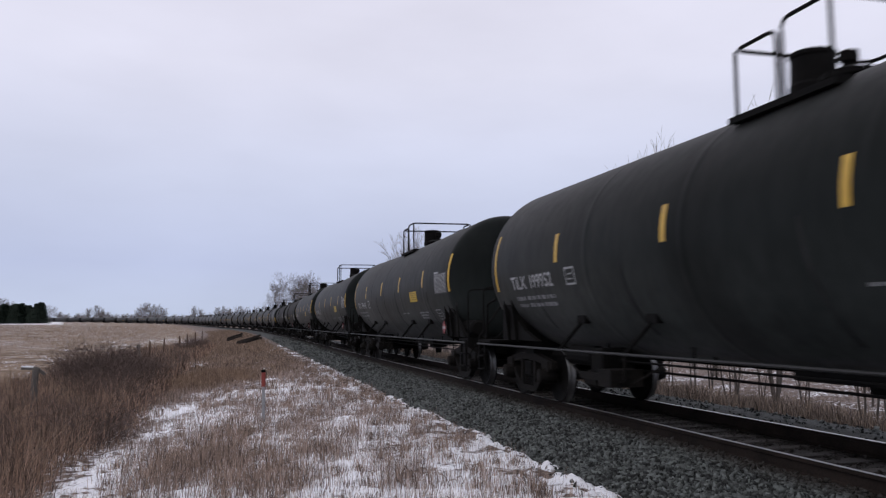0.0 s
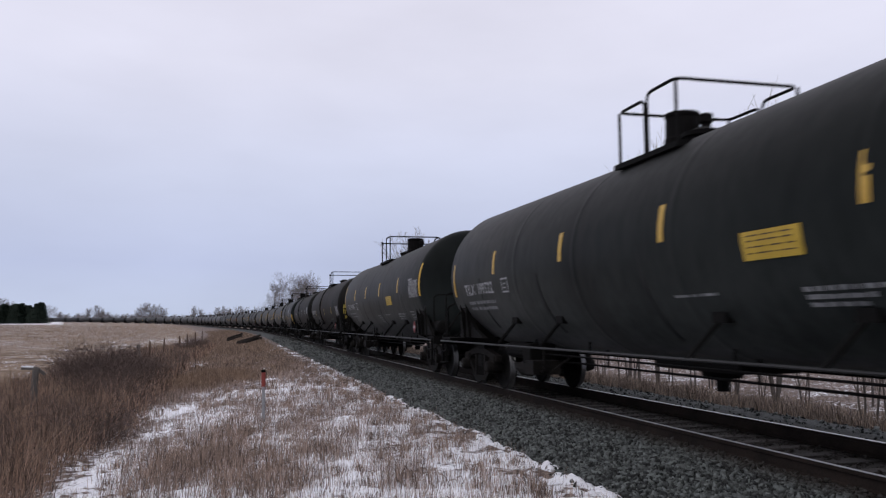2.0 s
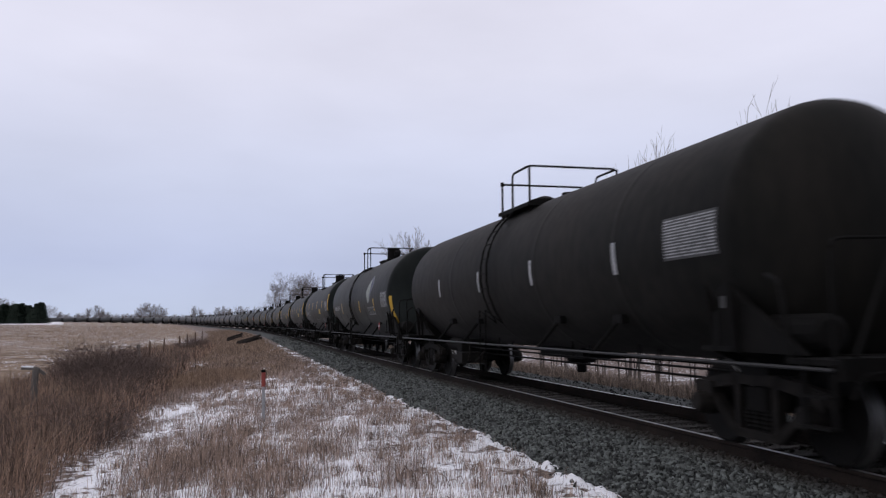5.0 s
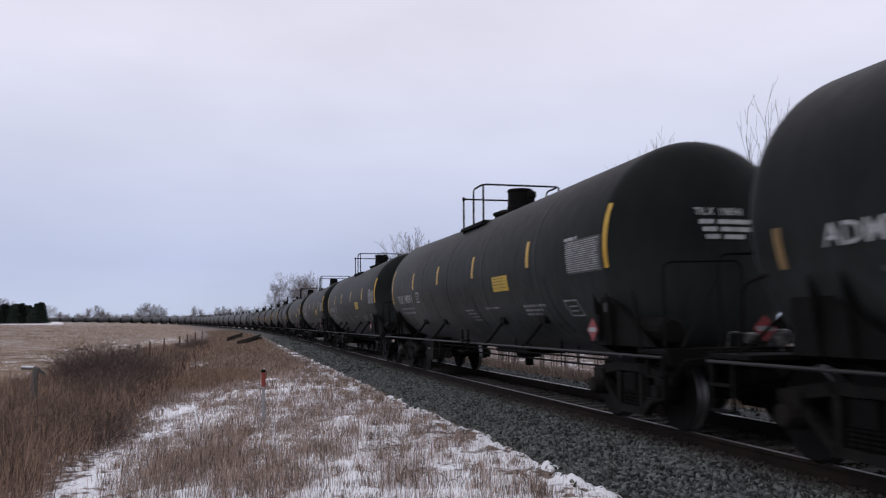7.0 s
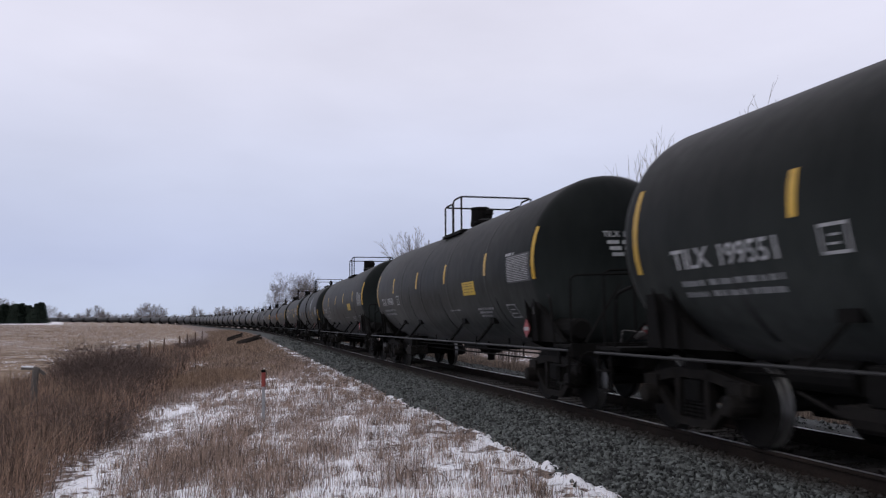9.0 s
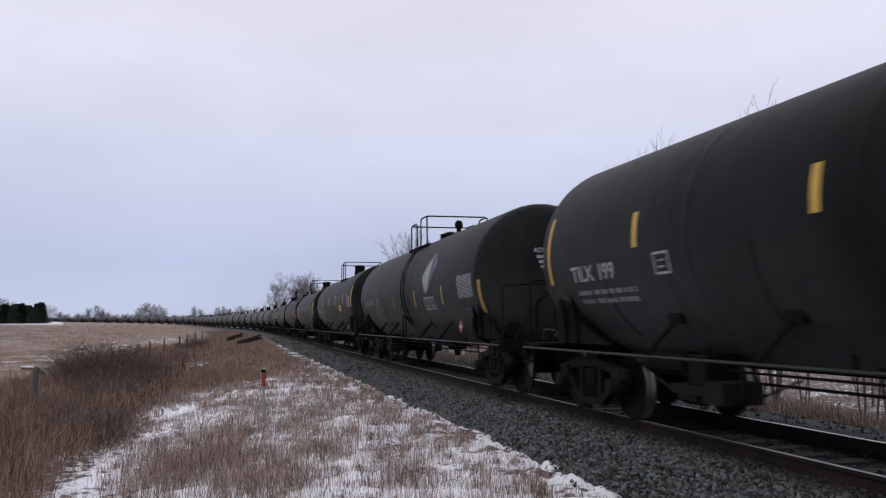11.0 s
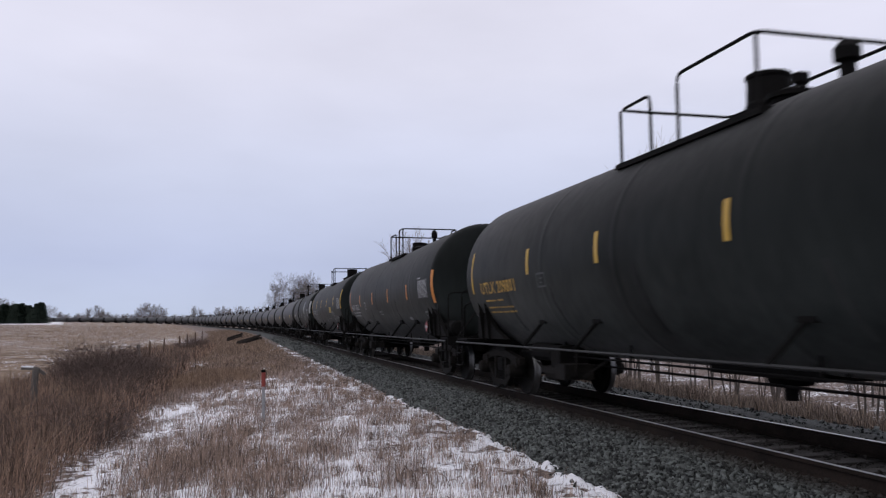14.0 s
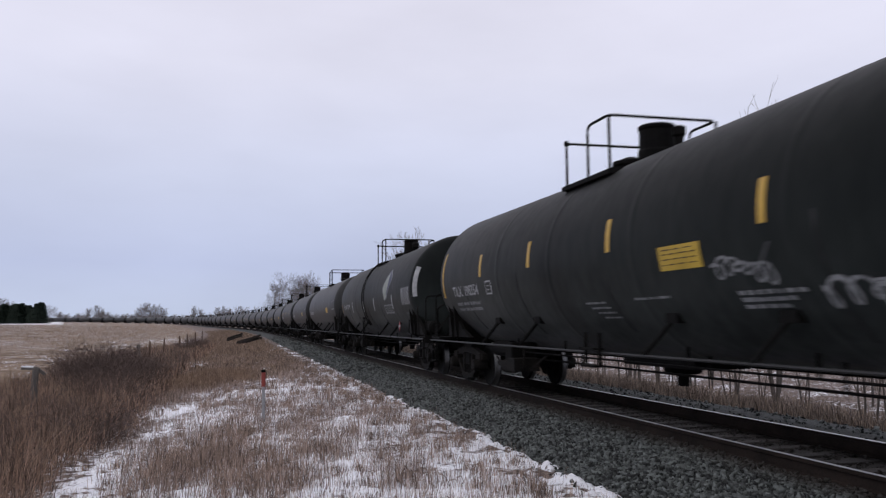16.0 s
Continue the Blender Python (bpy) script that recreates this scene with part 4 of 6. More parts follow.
CENTRES = {-1: -12.03, 0: 6.26, 1: 24.45, 2: 42.83, 3: 61.05, 4: 79.45, 5: 97.72, 6: 116.02, 7: 134.34, 8: 152.66, 9: 171.2, 10: 189.87, 11: 208.41, 12: 226.73, 13: 245.08, 14: 263.41}
M["orange"] = surface("faded_orange_tape", (0.42, 0.15, 0.03), (0.55, 0.22, 0.05), 5, 0.5, fine=50)
M["lime"] = surface("yellow_green_tape", (0.22, 0.17, 0.025), (0.36, 0.28, 0.04), 5, 0.5, fine=50)
M["ochre"] = surface("ochre_lettering", (0.28, 0.165, 0.025), (0.46, 0.285, 0.05), 6, 0.6, fine=60)
M["grey"] = surface("worn_grey_stencil", (0.10, 0.105, 0.11), (0.26, 0.265, 0.27), 5, 0.7, fine=30)
M["faint_ochre"] = surface("worn_ochre_lettering", (0.045, 0.032, 0.012), (0.10, 0.070, 0.022), 6, 0.7, fine=60)
M["dim"] = surface("overpainted_patch", (0.030, 0.032, 0.034), (0.06, 0.062, 0.065), 4, 0.7, fine=30)
M["streak"] = surface("dried_dust_streak", (0.008, 0.009, 0.009), (0.050, 0.052, 0.052), 1.5, 0.6, fine=7, stretch=(1, 2, 0.5), spec=0.1, ramp=(0.42, 0.72))
M["painted"] = surface("newer_black_paint", (0.008, 0.0105, 0.0100), (0.015, 0.0185, 0.0177), 4, 0.6, fine=30, spec=0.05)
M["blue"] = surface("blue_emblem_paint", (0.030, 0.033, 0.075), (0.055, 0.060, 0.115), 4, 0.6)
M["cream"] = surface("pale_emblem_paint", (0.17, 0.19, 0.165), (0.34, 0.36, 0.32), 4, 0.6)
M["faded"] = surface("faded_dirty_tape", (0.10, 0.06, 0.02), (0.24, 0.15, 0.05), 5, 0.6, fine=30)
M["mid"] = surface("worn_pale_stencil", (0.10, 0.105, 0.11), (0.34, 0.345, 0.35), 6, 0.7, fine=40)
M["old_tape"] = surface("worn_yellow_tape", (0.22, 0.13, 0.02), (0.40, 0.25, 0.05), 6, 0.6, fine=30)
M["edge"] = surface("dark_panel_rule", (0.05, 0.03, 0.01), (0.09, 0.06, 0.02), 6, 0.6)


def frame_stencil(car, material, y0, y1, v0, v1, w=0.03, slant=0.0):
    """An outlined box with a few lines of writing in it, as one stencil."""
    bm = bmesh.new()

    def quad(a, b, c, d):
        lift = R_TANK + 0.006
        vs = []
        for yy, vv in ((a, c), (b, c), (b, d), (a, d)):
            ang = (vv - DROP) / R_TANK
            vs.append(bm.verts.new((-lift * math.cos(ang), yy + slant * (vv - v0), Z_TANK + lift * math.sin(ang))))
        bm.faces.new(vs)

    quad(y0, y1, v0, v0 + w)
    quad(y0, y1, v1 - w, v1)
    quad(y0, y0 - w, v0 + w, v1 - w)
    quad(y1 + w, y1, v0 + w, v1 - w)
    mid = (v1 - v0)
    quad(y0 - 0.09, y1 + 0.12, v0 + mid * 0.30, v0 + mid * 0.38)
    quad(y0 - 0.12, y1 + 0.10, v0 + mid * 0.58, v0 + mid * 0.66)
    bmesh.ops.recalc_face_normals(bm, faces=list(bm.faces))
    part("stencil_box", bm, material, car)


def scrawl(car, material, y0, v0, width, height, seed, weight=0.035):
    """Loops of sprayed paint, without letters."""
    r = random.Random(seed)
    bm = bmesh.new()
    n = 90
    pts = []
    for i in range(n):
        t = i / (n - 1)
        pts.append((y0 - width * t + 0.10 * math.cos(t * 38 + seed), v0 + height * (0.5 + 0.42 * math.sin(t * 38 + seed) * (0.7 + 0.3 * math.sin(t * 9))) + 0.06 * math.sin(t * 5)))
    lift = R_TANK + 0.006
    prev = None
    for i, (y, v) in enumerate(pts):
        q = pts[min(i + 1, n - 1)]
        o = pts[max(i - 1, 0)]
        dy, dv = q[0] - o[0], q[1] - o[1]
        k = math.hypot(dy, dv) or 1
        w = weight * r.uniform(0.6, 1.2)
        cur = []
        for sgn in (-1, 1):
            ang = (v - DROP + sgn * dy / k * w) / R_TANK
            cur.append(bm.verts.new((-lift * math.cos(ang), y - sgn * dv / k * w, Z_TANK + lift * math.sin(ang))))
        if prev:
            bm.faces.new((prev[0], prev[1], cur[1], cur[0]))
        prev = cur
    bmesh.ops.recalc_face_normals(bm, faces=list(bm.faces))
    part("graffiti", bm, material, car, "grey sprayed graffiti")


def seam_light_arcs(car, ys, seed):
    """Faint pale arcs over the belly: light caught by weld seams, put into colour."""
    r = random.Random(seed)
    for y in ys:
        w = r.uniform(0.05, 0.13)
        patch("dust_streak", M["streak"], car, y + w / 2, y - w / 2, r.uniform(-1.35, -1.1), r.uniform(-0.5, 0.1), lift=0.0025, slant=r.uniform(-0.03, 0.10), n=12)


def leaf_emblem(car, y0, y1, v0, v1):
    """A slanted six-sided emblem with a pale leaf, over a row of plain blocks."""
    def sheet(name, outline, mat_, lift):
        bm = bmesh.new()
        vs = []
        for a, c in outline:
            v = v0 + (v1 - v0) * c
            ang = (v - DROP) / R_TANK
            rr = R_TANK + lift
            vs.append(bm.verts.new((-rr * math.cos(ang), y0 + (y1 - y0) * a, Z_TANK + rr * math.sin(ang))))
        f = bm.faces.new(vs)
        bmesh.ops.triangulate(bm, faces=[f])
        bmesh.ops.subdivide_edges(bm, edges=list(bm.edges), cuts=3, use_grid_fill=True)
        for v in bm.verts:
            rad = math.hypot(v.co.x, v.co.z - Z_TANK)
            k = (R_TANK + lift) / rad
            v.co.x, v.co.z = v.co.x * k, Z_TANK + (v.co.z - Z_TANK) * k
        bmesh.ops.recalc_face_normals(bm, faces=list(bm.faces))
        part(name, bm, mat_, car)

    hexa = [(0.0, 0.42), (0.05, 0.30), (0.30, 0.0), (0.55, 0.10), (1.0, 0.62), (0.97, 0.75), (0.62, 1.0), (0.5, 1.0)]
    sheet("emblem", hexa, M["grey"], 0.004)
    sheet("emblem_field", [(0.08 + 0.86 * a, 0.05 + 0.9 * c) for a, c in hexa], M["blue"], 0.007)
    sheet("emblem_leaf", [(0.10, 0.42), (0.24, 0.03), (0.50, 0.12), (0.66, 0.50), (0.60, 0.90), (0.35, 0.72)], M["cream"], 0.010)


def wordmark(car, material, y0, y1, v0, v1, blocks):
    w = (y1 - y0) / blocks
    for i in range(blocks):
        frame_stencil(car, material, y0 + w * i, y0 + w * (i + 0.86), v0, v1, 0.05, 0.1)


def end_block(car, text, material, drop=0.0, rest=None, across=0.0):
    head_lettering(text, 0.135, -0.44 + across, 2.76 - drop, material, car)
    for i, (a, b) in enumerate(((-0.38, 0.44), (-0.34, 0.46), (-0.30, 0.28))):
        z = 2.67 - drop - i * 0.10
        bm = bmesh.new()
        for x0, x1 in ((a, a + 0.2), (a + 0.26, b)):
            n = 4
            vs = []
            for q in range(n + 1):
                x = across + x0 + (x1 - x0) * q / n
                col = []
                for zz in (z - 0.03, z + 0.03):
                    rr = math.hypot(x, zz - Z_TANK) / R_TANK
                    col.append(bm.verts.new((x, SHIFT - (HALF + HEAD * (1 - rr ** BULGE) ** (1 / BULGE)) - 0.012, zz)))
                vs.append(col)
            for p, q in zip(vs, vs[1:]):
                bm.faces.new((p[0], q[0], q[1], p[1]))
        bmesh.ops.recalc_face_normals(bm, faces=list(bm.faces))
        part("stencil_line", bm, rest or material, car)


def common_tilx(car, number, k, late=False):
    bars(car, M["yellow"], (7.50, 4.56, (1.95 if k == 7 else 1.84), -1.14, -4.38) if late else (7.50, 4.55 if k < 0 else 4.68, 1.36 if k < 0 else 1.46, -1.54, -4.70), 0.0, 0.44)
    px = 0.62 if late else 0.0                # the warning panel sits further back on the later cars
    patch("reflector_strip", M["yellow"], car, -7.20, -7.262, -0.20, 0.70)
    lettering(number, 0.31, 6.64, -0.345, M["white"], car, 1.12)
    frame_stencil(car, M["white"], 4.32, 3.97, -0.37, -0.10)
    for v in (-0.55, -0.68):
        for a, b in ((6.57, 6.15), (6.05, 5.45), (5.40, 4.84)):
            patch("stencil_line", M["grey"], car, a, b, v, v + 0.07, n=1)
    warn = patch("warning_panel", M["lemon"], car, -3.06 + px, -3.92 + px, -0.34, -0.06)
    for v in (-0.28, -0.22, -0.16, -0.11):
        patch("stencil_line", M["edge"], car, -3.14 + px, -3.84 + px, v, v + 0.014, lift=0.008, n=1)
    data_block(car, M["white"], -6.02, -7.12, -0.20, 0.25, 9)
    patch("stencil_line", M["white"], car, -5.97, -6.42, 0.27, 0.32, n=1)
    patch("stencil_line", M["grey"], car, -1.57, -2.42, -0.67, -0.635, n=1)
    for i, v in enumerate((-0.66, -0.74, -0.82)):
        patch("stencil_line", M["grey"], car, -3.74, -4.75 + 0.16 * i, v - 0.025, v + 0.025, n=1)
    frame_stencil(car, M["mid"], -5.52, -6.00, -0.89, -0.60, 0.026, 0.1)
    if late:
        for i, v in enumerate((-0.69, -0.77, -0.85, -0.93)):
            patch("stencil_line", M["grey"], car, -0.1 - 0.12 * i, -0.72 - 0.08 * i, v, v + 0.03, n=1)
    end_block(car, number, M["white"], 0.085)
    placard(car, -1.54, -6.95 if late else -7.10, 1.26)
    placard(car, -0.25, -8.86, 1.27, True)
    seam_light_arcs(car, (5.6, 2.4, -1.0, -5.1), k)


TYPE_A = dict(rear=0.61, front=-0.93, dome=(0.0, 0.42, 0.25, 0.56), deep=0.74)
TYPE_A_BACK = dict(rear=0.76, front=-0.73, dome=(0.0, 0.62, 0.25, 0.56))
TYPE_B = dict(rear=1.56, front=-0.02, dome=(0.1, 0.35, 0.285, 0.60), deep=0.75, plain=True)
TYPE_OLD = dict(rear=1.40, front=-0.18, dome=(0.25, 0.6, 0.16, 0.20), z_top=4.30, deep=0.95, plain=True)
TYPE_LOGO = dict(rear=1.60, front=-0.05, dome=(0.15, 0.50, 0.26, 0.62), z_top=4.42, valve=(0.2, -0.1, 0.13, 0.5), deep=0.75, plain=True)
TYPE_LOW = dict(rear=1.65, front=-0.45, dome=(0.1, 0.75, 0.30, 0.18), z_top=4.42, valve=(0.1, -0.25, 0.12, 0.5), deep=0.8)
TYPE_LONG = dict(rear=1.93, front=-1.20, dome=(0.1, -0.05, 0.27, 0.56), z_top=4.46, valve=(0.1, -1.38, 0.145, 0.53), deep=0.85, deep_front=1.60)
TYPE_NAT = dict(rear=1.20, front=-0.90, dome=(0.05, 0.85, 0.25, 0.36), z_top=4.45, valve=(0.1, -1.15, 0.10, 0.58), deep=0.95, deep_front=0.62)

L_TILX = "black tank car with white stencils, yellow reflector strips and warning panel"
L_FAR = "black railway tank car coupled in a long train"
FLEET = []
PROTO = {}


def proto_car(kind, material, detail=True):
    key = (id(kind), material.name, detail)
    if key not in PROTO:
        PROTO[key] = base_car(material, detail, **kind)
        return PROTO[key]
    return copy_thing(PROTO[key], Matrix.Identity(4))


ON_TANK = ("tank", "reflector_strip", "stencil", "lettering", "warning_panel", "dust_streak", "graffiti")


def slope_barrels(cars):
    """These tanks are two barrels that dip towards the outlet: both ends stand higher, and the markings stay level on them."""
    done = set()
    for car, rise in cars:
        for ob in car.children:
            if ob.type != "MESH" or not ob.name.startswith(ON_TANK) or ob.data.name in done:
                continue
            done.add(ob.data.name)
            for v in ob.data.vertices:
                dz = rise * abs(v.co.y - 0.75)
                if ob.name.startswith("tank") or abs(v.co.y) > 7.6:
                    v.co.z += dz
                else:
                    r = math.hypot(v.co.x, v.co.z - Z_TANK)
                    a = math.asin((v.co.z - Z_TANK) / r) - dz / r
                    v.co.x, v.co.z = math.copysign(r * math.cos(a), v.co.x), Z_TANK + dz + r * math.sin(a)


def build_train():
    global R_TANK, HALF, SHIFT
    plan = {-1: (TYPE_A_BACK, "TILX 199952"), 0: (TYPE_A, "TILX 199496"), 1: (TYPE_A, "TILX 199522"), 2: (TYPE_B, "TILX 199494"), 6: (TYPE_B, "TILX 198341"),
            7: (TYPE_B, "TILX 199551"), 8: (TYPE_A, "TILX 199484"), 9: (TYPE_A, "TILX 199"), 11: (TYPE_A, "TILX 199520"), 14: (TYPE_B, "TILX 198354")}
    blank = [proto_car(t, M["black"]) for t in (TYPE_A, TYPE_B)]   # undecorated, so that copies carry no stencils
    spare = {id(TYPE_A): blank[0], id(TYPE_B): blank[1]}
    raw_cars = {}
    for k in range(-1, 16):
        if k in plan:
            kind = plan[k][0]
            if id(kind) not in spare:
                raw_cars[k] = base_car(M["black"], True, **kind)
                continue
            raw_cars[k] = copy_thing(spare[id(kind)], Matrix.Identity(4))
    R_TANK = 1.439
    raw_cars[3] = base_car(M["brown"], True, **TYPE_OLD)
    side_ladder(raw_cars[3], 0.95, 0.58)
    R_TANK = 1.526
    HALF, SHIFT = 7.43, 0.32
    raw_cars[5] = base_car(M["black"], True, **TYPE_LOGO)
    side_ladder(raw_cars[5], 1.05, 0.68)
    R_TANK = 1.534
    HALF, SHIFT = 7.49, 0.38                # a longer tank
    raw_cars[10] = base_car(M["greyed"], True, **TYPE_LOW)
    side_ladder(raw_cars[10], -0.20, -0.57)
    HALF, SHIFT = 7.395, 0.285
    raw_cars[12] = base_car(M["black"], True, **TYPE_LONG)
    R_TANK = 1.500
    raw_cars[13] = base_car(M["black"], True, **TYPE_NAT)
    raw_cars[4] = copy_thing(raw_cars[3], Matrix.Identity(4))
    raw_cars[15] = copy_thing(raw_cars[5], Matrix.Identity(4))
    for k in (2, 6, 7, 14):
        side_step(raw_cars[k], -0.6)
    # the cars further back wear the haze-paled paint
    hazed_a, hazed_b = base_car(M["hazed"], True, **TYPE_A), base_car(M["hazed"], True, **TYPE_B)
    far = base_car(M["hazed"], False, **TYPE_A)
    rnd = random.Random(11)
    made = {}
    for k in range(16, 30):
        src = hazed_a if k % 3 else hazed_b
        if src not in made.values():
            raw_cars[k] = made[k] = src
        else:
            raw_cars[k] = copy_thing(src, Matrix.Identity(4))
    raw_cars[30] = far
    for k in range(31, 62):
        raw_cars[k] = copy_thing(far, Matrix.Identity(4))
    for b in blank:                           # the two blanks join the train's tail
        raw_cars[max(raw_cars) + 1] = b
    for k in sorted(raw_cars):
        s = CENTRES.get(k, 263.41 + PITCH * (k - 14))
        FLEET.append((k, s, raw_cars[k]))
        tagged(raw_cars[k], L_TILX if k in plan else L_FAR, "tank car", "tank cars of the train")
    for k, (kind, number) in plan.items():
        common_tilx(raw_cars[k], number, k, kind is TYPE_B)
    # the older brown car
    R_TANK = 1.439
    car = tagged(raw_cars[3], "rust-brown weathered black tank car with thin yellow-green strips", "tank car")
    for y, v0, v1 in ((4.5, -0.42, -0.12), (1.55, -0.50, -0.20), (-0.40, -0.42, -0.05), (-4.05, -0.40, -0.04)):
        patch("reflector_strip", M["lime"], car, y + 0.05, y - 0.05, v0, v1, slant=-0.15)
    patch("reflector_strip", M["lime"], car, -7.42, -7.49, -0.80, 0.0, slant=-0.1)
    patch("stencil_patch", M["dim"], car, 6.98, 4.58, -0.34, -0.06, lift=0.003)
    lettering("FURX 125607", 0.29, 6.93, -0.31, M["white"], car, 1.15)
    patch("stencil_line", M["grey"], car, 6.8, 5.4, -0.50, -0.46, n=1)
    patch("stencil_line", M["dim"], car, 6.6, 5.0, -0.60, -0.56, n=1)
    data_block(car, M["white"], -6.1, -7.2, -0.53, -0.07, 10)
    frame_stencil(car, M["white"], -6.15, -6.62, -0.91, -0.65, 0.04)
    patch("overpainted_patch", M["painted"], car, -4.60, -5.40, -0.12, 0.26, lift=0.003)
    patch("rust_band", M["rust"], car, 1.32, 0.88, -1.3, 1.5, lift=0.003, n=16)
    patch("rust_band", M["rust"], car, 0.82, 0.50, -0.8, 1.5, lift=0.003, n=16)
    scrawl(car, M["dim"], 3.9, -0.95, 1.0, 0.5, 3)
    patch("stencil_line", M["dim"], car, -2.9, -4.4, -0.72, -0.67, n=1)
    end_block(car, "FURX 125607", M["white"])
    placard(car, -1.54, -7.15, 1.26)
    # its hidden neighbour
    car = tagged(raw_cars[4], "weathered black tank car with thin white strips", "tank car")
    for y in (4.6, 1.4, -1.6, -4.7):
        patch("reflector_strip", M["white"], car, y + 0.05, y - 0.05, -0.3, 0.12)
    data_block(car, M["white"], -6.0, -7.05, -0.20, 0.25, 8)
    # emblem cars
    for k, low in ((5, False), (15, False), (10, True)):
        R_TANK = 1.534 if low else 1.526
        HALF, SHIFT = (7.49, 0.38) if low else (7.43, 0.32)
        car = tagged(raw_cars[k], "black tank car with a faded leaf emblem and low yellow strips", "tank car")
        if low:
            leaf_emblem(car, -2.47, -3.77, -0.17, 0.87)
            wordmark(car, M["mid"], -2.57, -3.72, -0.60, -0.26, 3)
            strips = (4.40, 1.50, -1.50, -4.47)
        else:
            leaf_emblem(car, -2.80, -4.25, -0.20, 0.83)
            wordmark(car, M["grey"], -3.00, -4.45, -0.62, -0.32, 3)
            strips = (4.35, 1.40, -1.00, -4.40)
        tape = M["white"] if k == 15 else M["old_tape"] if low else M["yellow"]
        for y in strips:
            patch("reflector_strip", M["faded"] if low and y > 0 else tape, car, y + 0.06, y - 0.06, -0.48, -0.04, slant=-0.18)
        if k == 15:
            patch("reflector_strip", tape, car, -7.29, -7.41, -0.2, 0.7)
        elif low:
            patch("reflector_strip", M["old_tape"], car, -7.24, -7.30, -0.85, -0.05, slant=-0.05)
        else:
            patch("reflector_strip", tape, car, -7.22, -7.32, -1.15, -0.05, slant=-0.05)
        if not low:
            patch("reflector_strip", M["faded"], car, 7.54, 7.44, -0.46, -0.08)
        lettering("ADMX 29091" if low else "ADMX 30399", 0.27, 6.85, -0.30, M["grey"] if low else M["white"], car, 1.2)
        frame_stencil(car, M["grey"], 4.50, 4.15, -0.40, -0.14)
        for v in (-0.55, -0.66):
            patch("stencil_line", M["dim"], car, 6.3, 5.1, v, v + 0.05, n=1)
        data_block(car, M["white"], -5.95, -7.07, -0.38, 0.10, 10)
        frame_stencil(car, M["dim"], -6.1, -6.8, -0.95, -0.62, 0.05)
        end_block(car, "ADMX 29091" if low else "ADMX 30399", M["white"])
        placard(car, -1.54, -6.25 if low else -5.82, 1.28)
        seam_light_arcs(car, (5.3, 3.2, 0.4, -2.4), k)
    HALF, SHIFT, R_TANK = 7.395, 0.285, 1.534
    # the car with ochre lettering
    car = tagged(raw_cars[12], "black tank car with ochre lettering and yellow strips", "tank car")
    for y in (4.12, 1.48, -1.53, -4.09):
        patch("reflector_strip", M["yellow"], car, y + 0.045, y - 0.045, -0.12, 0.31)
    for y in (7.36, -7.24):
        patch("reflector_strip", M["yellow"], car, y + 0.034, y - 0.034, -0.34, 0.50)
    lettering("UTLX 209801", 0.31, 6.75, -0.36, M["ochre"], car, 1.10)
    for i, v in enumerate((-0.52, -0.66, -0.76)):
        for y0, y1 in ((6.62, 6.40), (6.34, 5.98), (5.92, 5.62), (5.55, 5.22))[:3 if i == 0 else 4]:
            patch("stencil_line", M["ochre"], car, y0 - 0.03 * i, y1 - 0.03 * i, v, v + 0.034, n=1)
    frame_stencil(car, M["dim"], 3.79, 3.44, -0.36, -0.12)
    data_block(car, M["grey"], -5.95, -7.05, -0.38, 0.07, 9)
    frame_stencil(car, M["white"], -5.3, -5.75, -0.79, -0.53, 0.04)
    end_block(car, "UTLX 209801", M["ochre"], -0.07, M["faint_ochre"], 0.06)
    placard(car, -0.28, -8.86, 1.38, True)
    for ob in car.children:                   # its brake cylinder sits further out
        if ob.name.startswith("brake_cylinder"):
            ob.location.x, ob.location.y = -0.30, 0.05
    placard(car, -1.54, -6.98, 1.28)
    seam_light_arcs(car, (5.3, 3.2, 0.4, -2.9), 12)
    # the car with orange strips
    R_TANK = 1.500
    car = tagged(raw_cars[13], "black tank car with faded orange strips and white stencils", "tank car")
    for y in (4.60, 1.70, -1.32, -4.30):
        patch("reflector_strip", M["orange"], car, y + 0.055, y - 0.055, -0.25, 0.17)
    for y in (7.33, -7.24):
        patch("reflector_strip", M["orange"], car, y + 0.045, y - 0.045, -0.43, 0.42)
    lettering("NATX 310551", 0.30, 7.0, -0.38, M["white"], car, 1.14)
    for i, v in enumerate((-0.52, -0.65)):
        for a, b in ((6.7, 6.3), (6.2, 5.7), (5.6, 5.0)):
            patch("stencil_line", M["white"], car, a, b, v, v + 0.06, n=1)
    frame_stencil(car, M["white"], 3.62, 3.30, -0.39, -0.13)
    for i, v in enumerate((-0.85, -0.92, -0.99)):
        patch("stencil_line", M["grey"], car, 3.57, 3.0 + 0.06 * i, v, v + 0.035, n=1)
    data_block(car, M["white"], -5.8, -6.85, -0.25, 0.20, 9)
    patch("stencil_line", M["white"], car, -5.75, -6.12, 0.25, 0.285, n=1)
    frame_stencil(car, M["grey"], -5.9, -6.4, -0.96, -0.63, 0.04)
    end_block(car, "NATX 310551", M["white"])
    placard(car, -1.54, -6.98, 1.28)
    placard(car, -0.25, -8.86, 1.27, True)
    patch("stencil_line", M["grey"], car, 0.66, 0.10, -0.56, -0.50, n=1)
    patch("stencil_line", M["grey"], car, 0.50, 0.06, -0.65, -0.61, n=1)
    patch("stencil_patch", M["grey"], car, -3.68, -4.02, -0.88, -0.78, n=2)
    patch("stencil_line", M["dim"], car, -3.80, -4.20, -1.08, -1.04, n=1)
    seam_light_arcs(car, (5.0, 2.33, -2.45), 13)
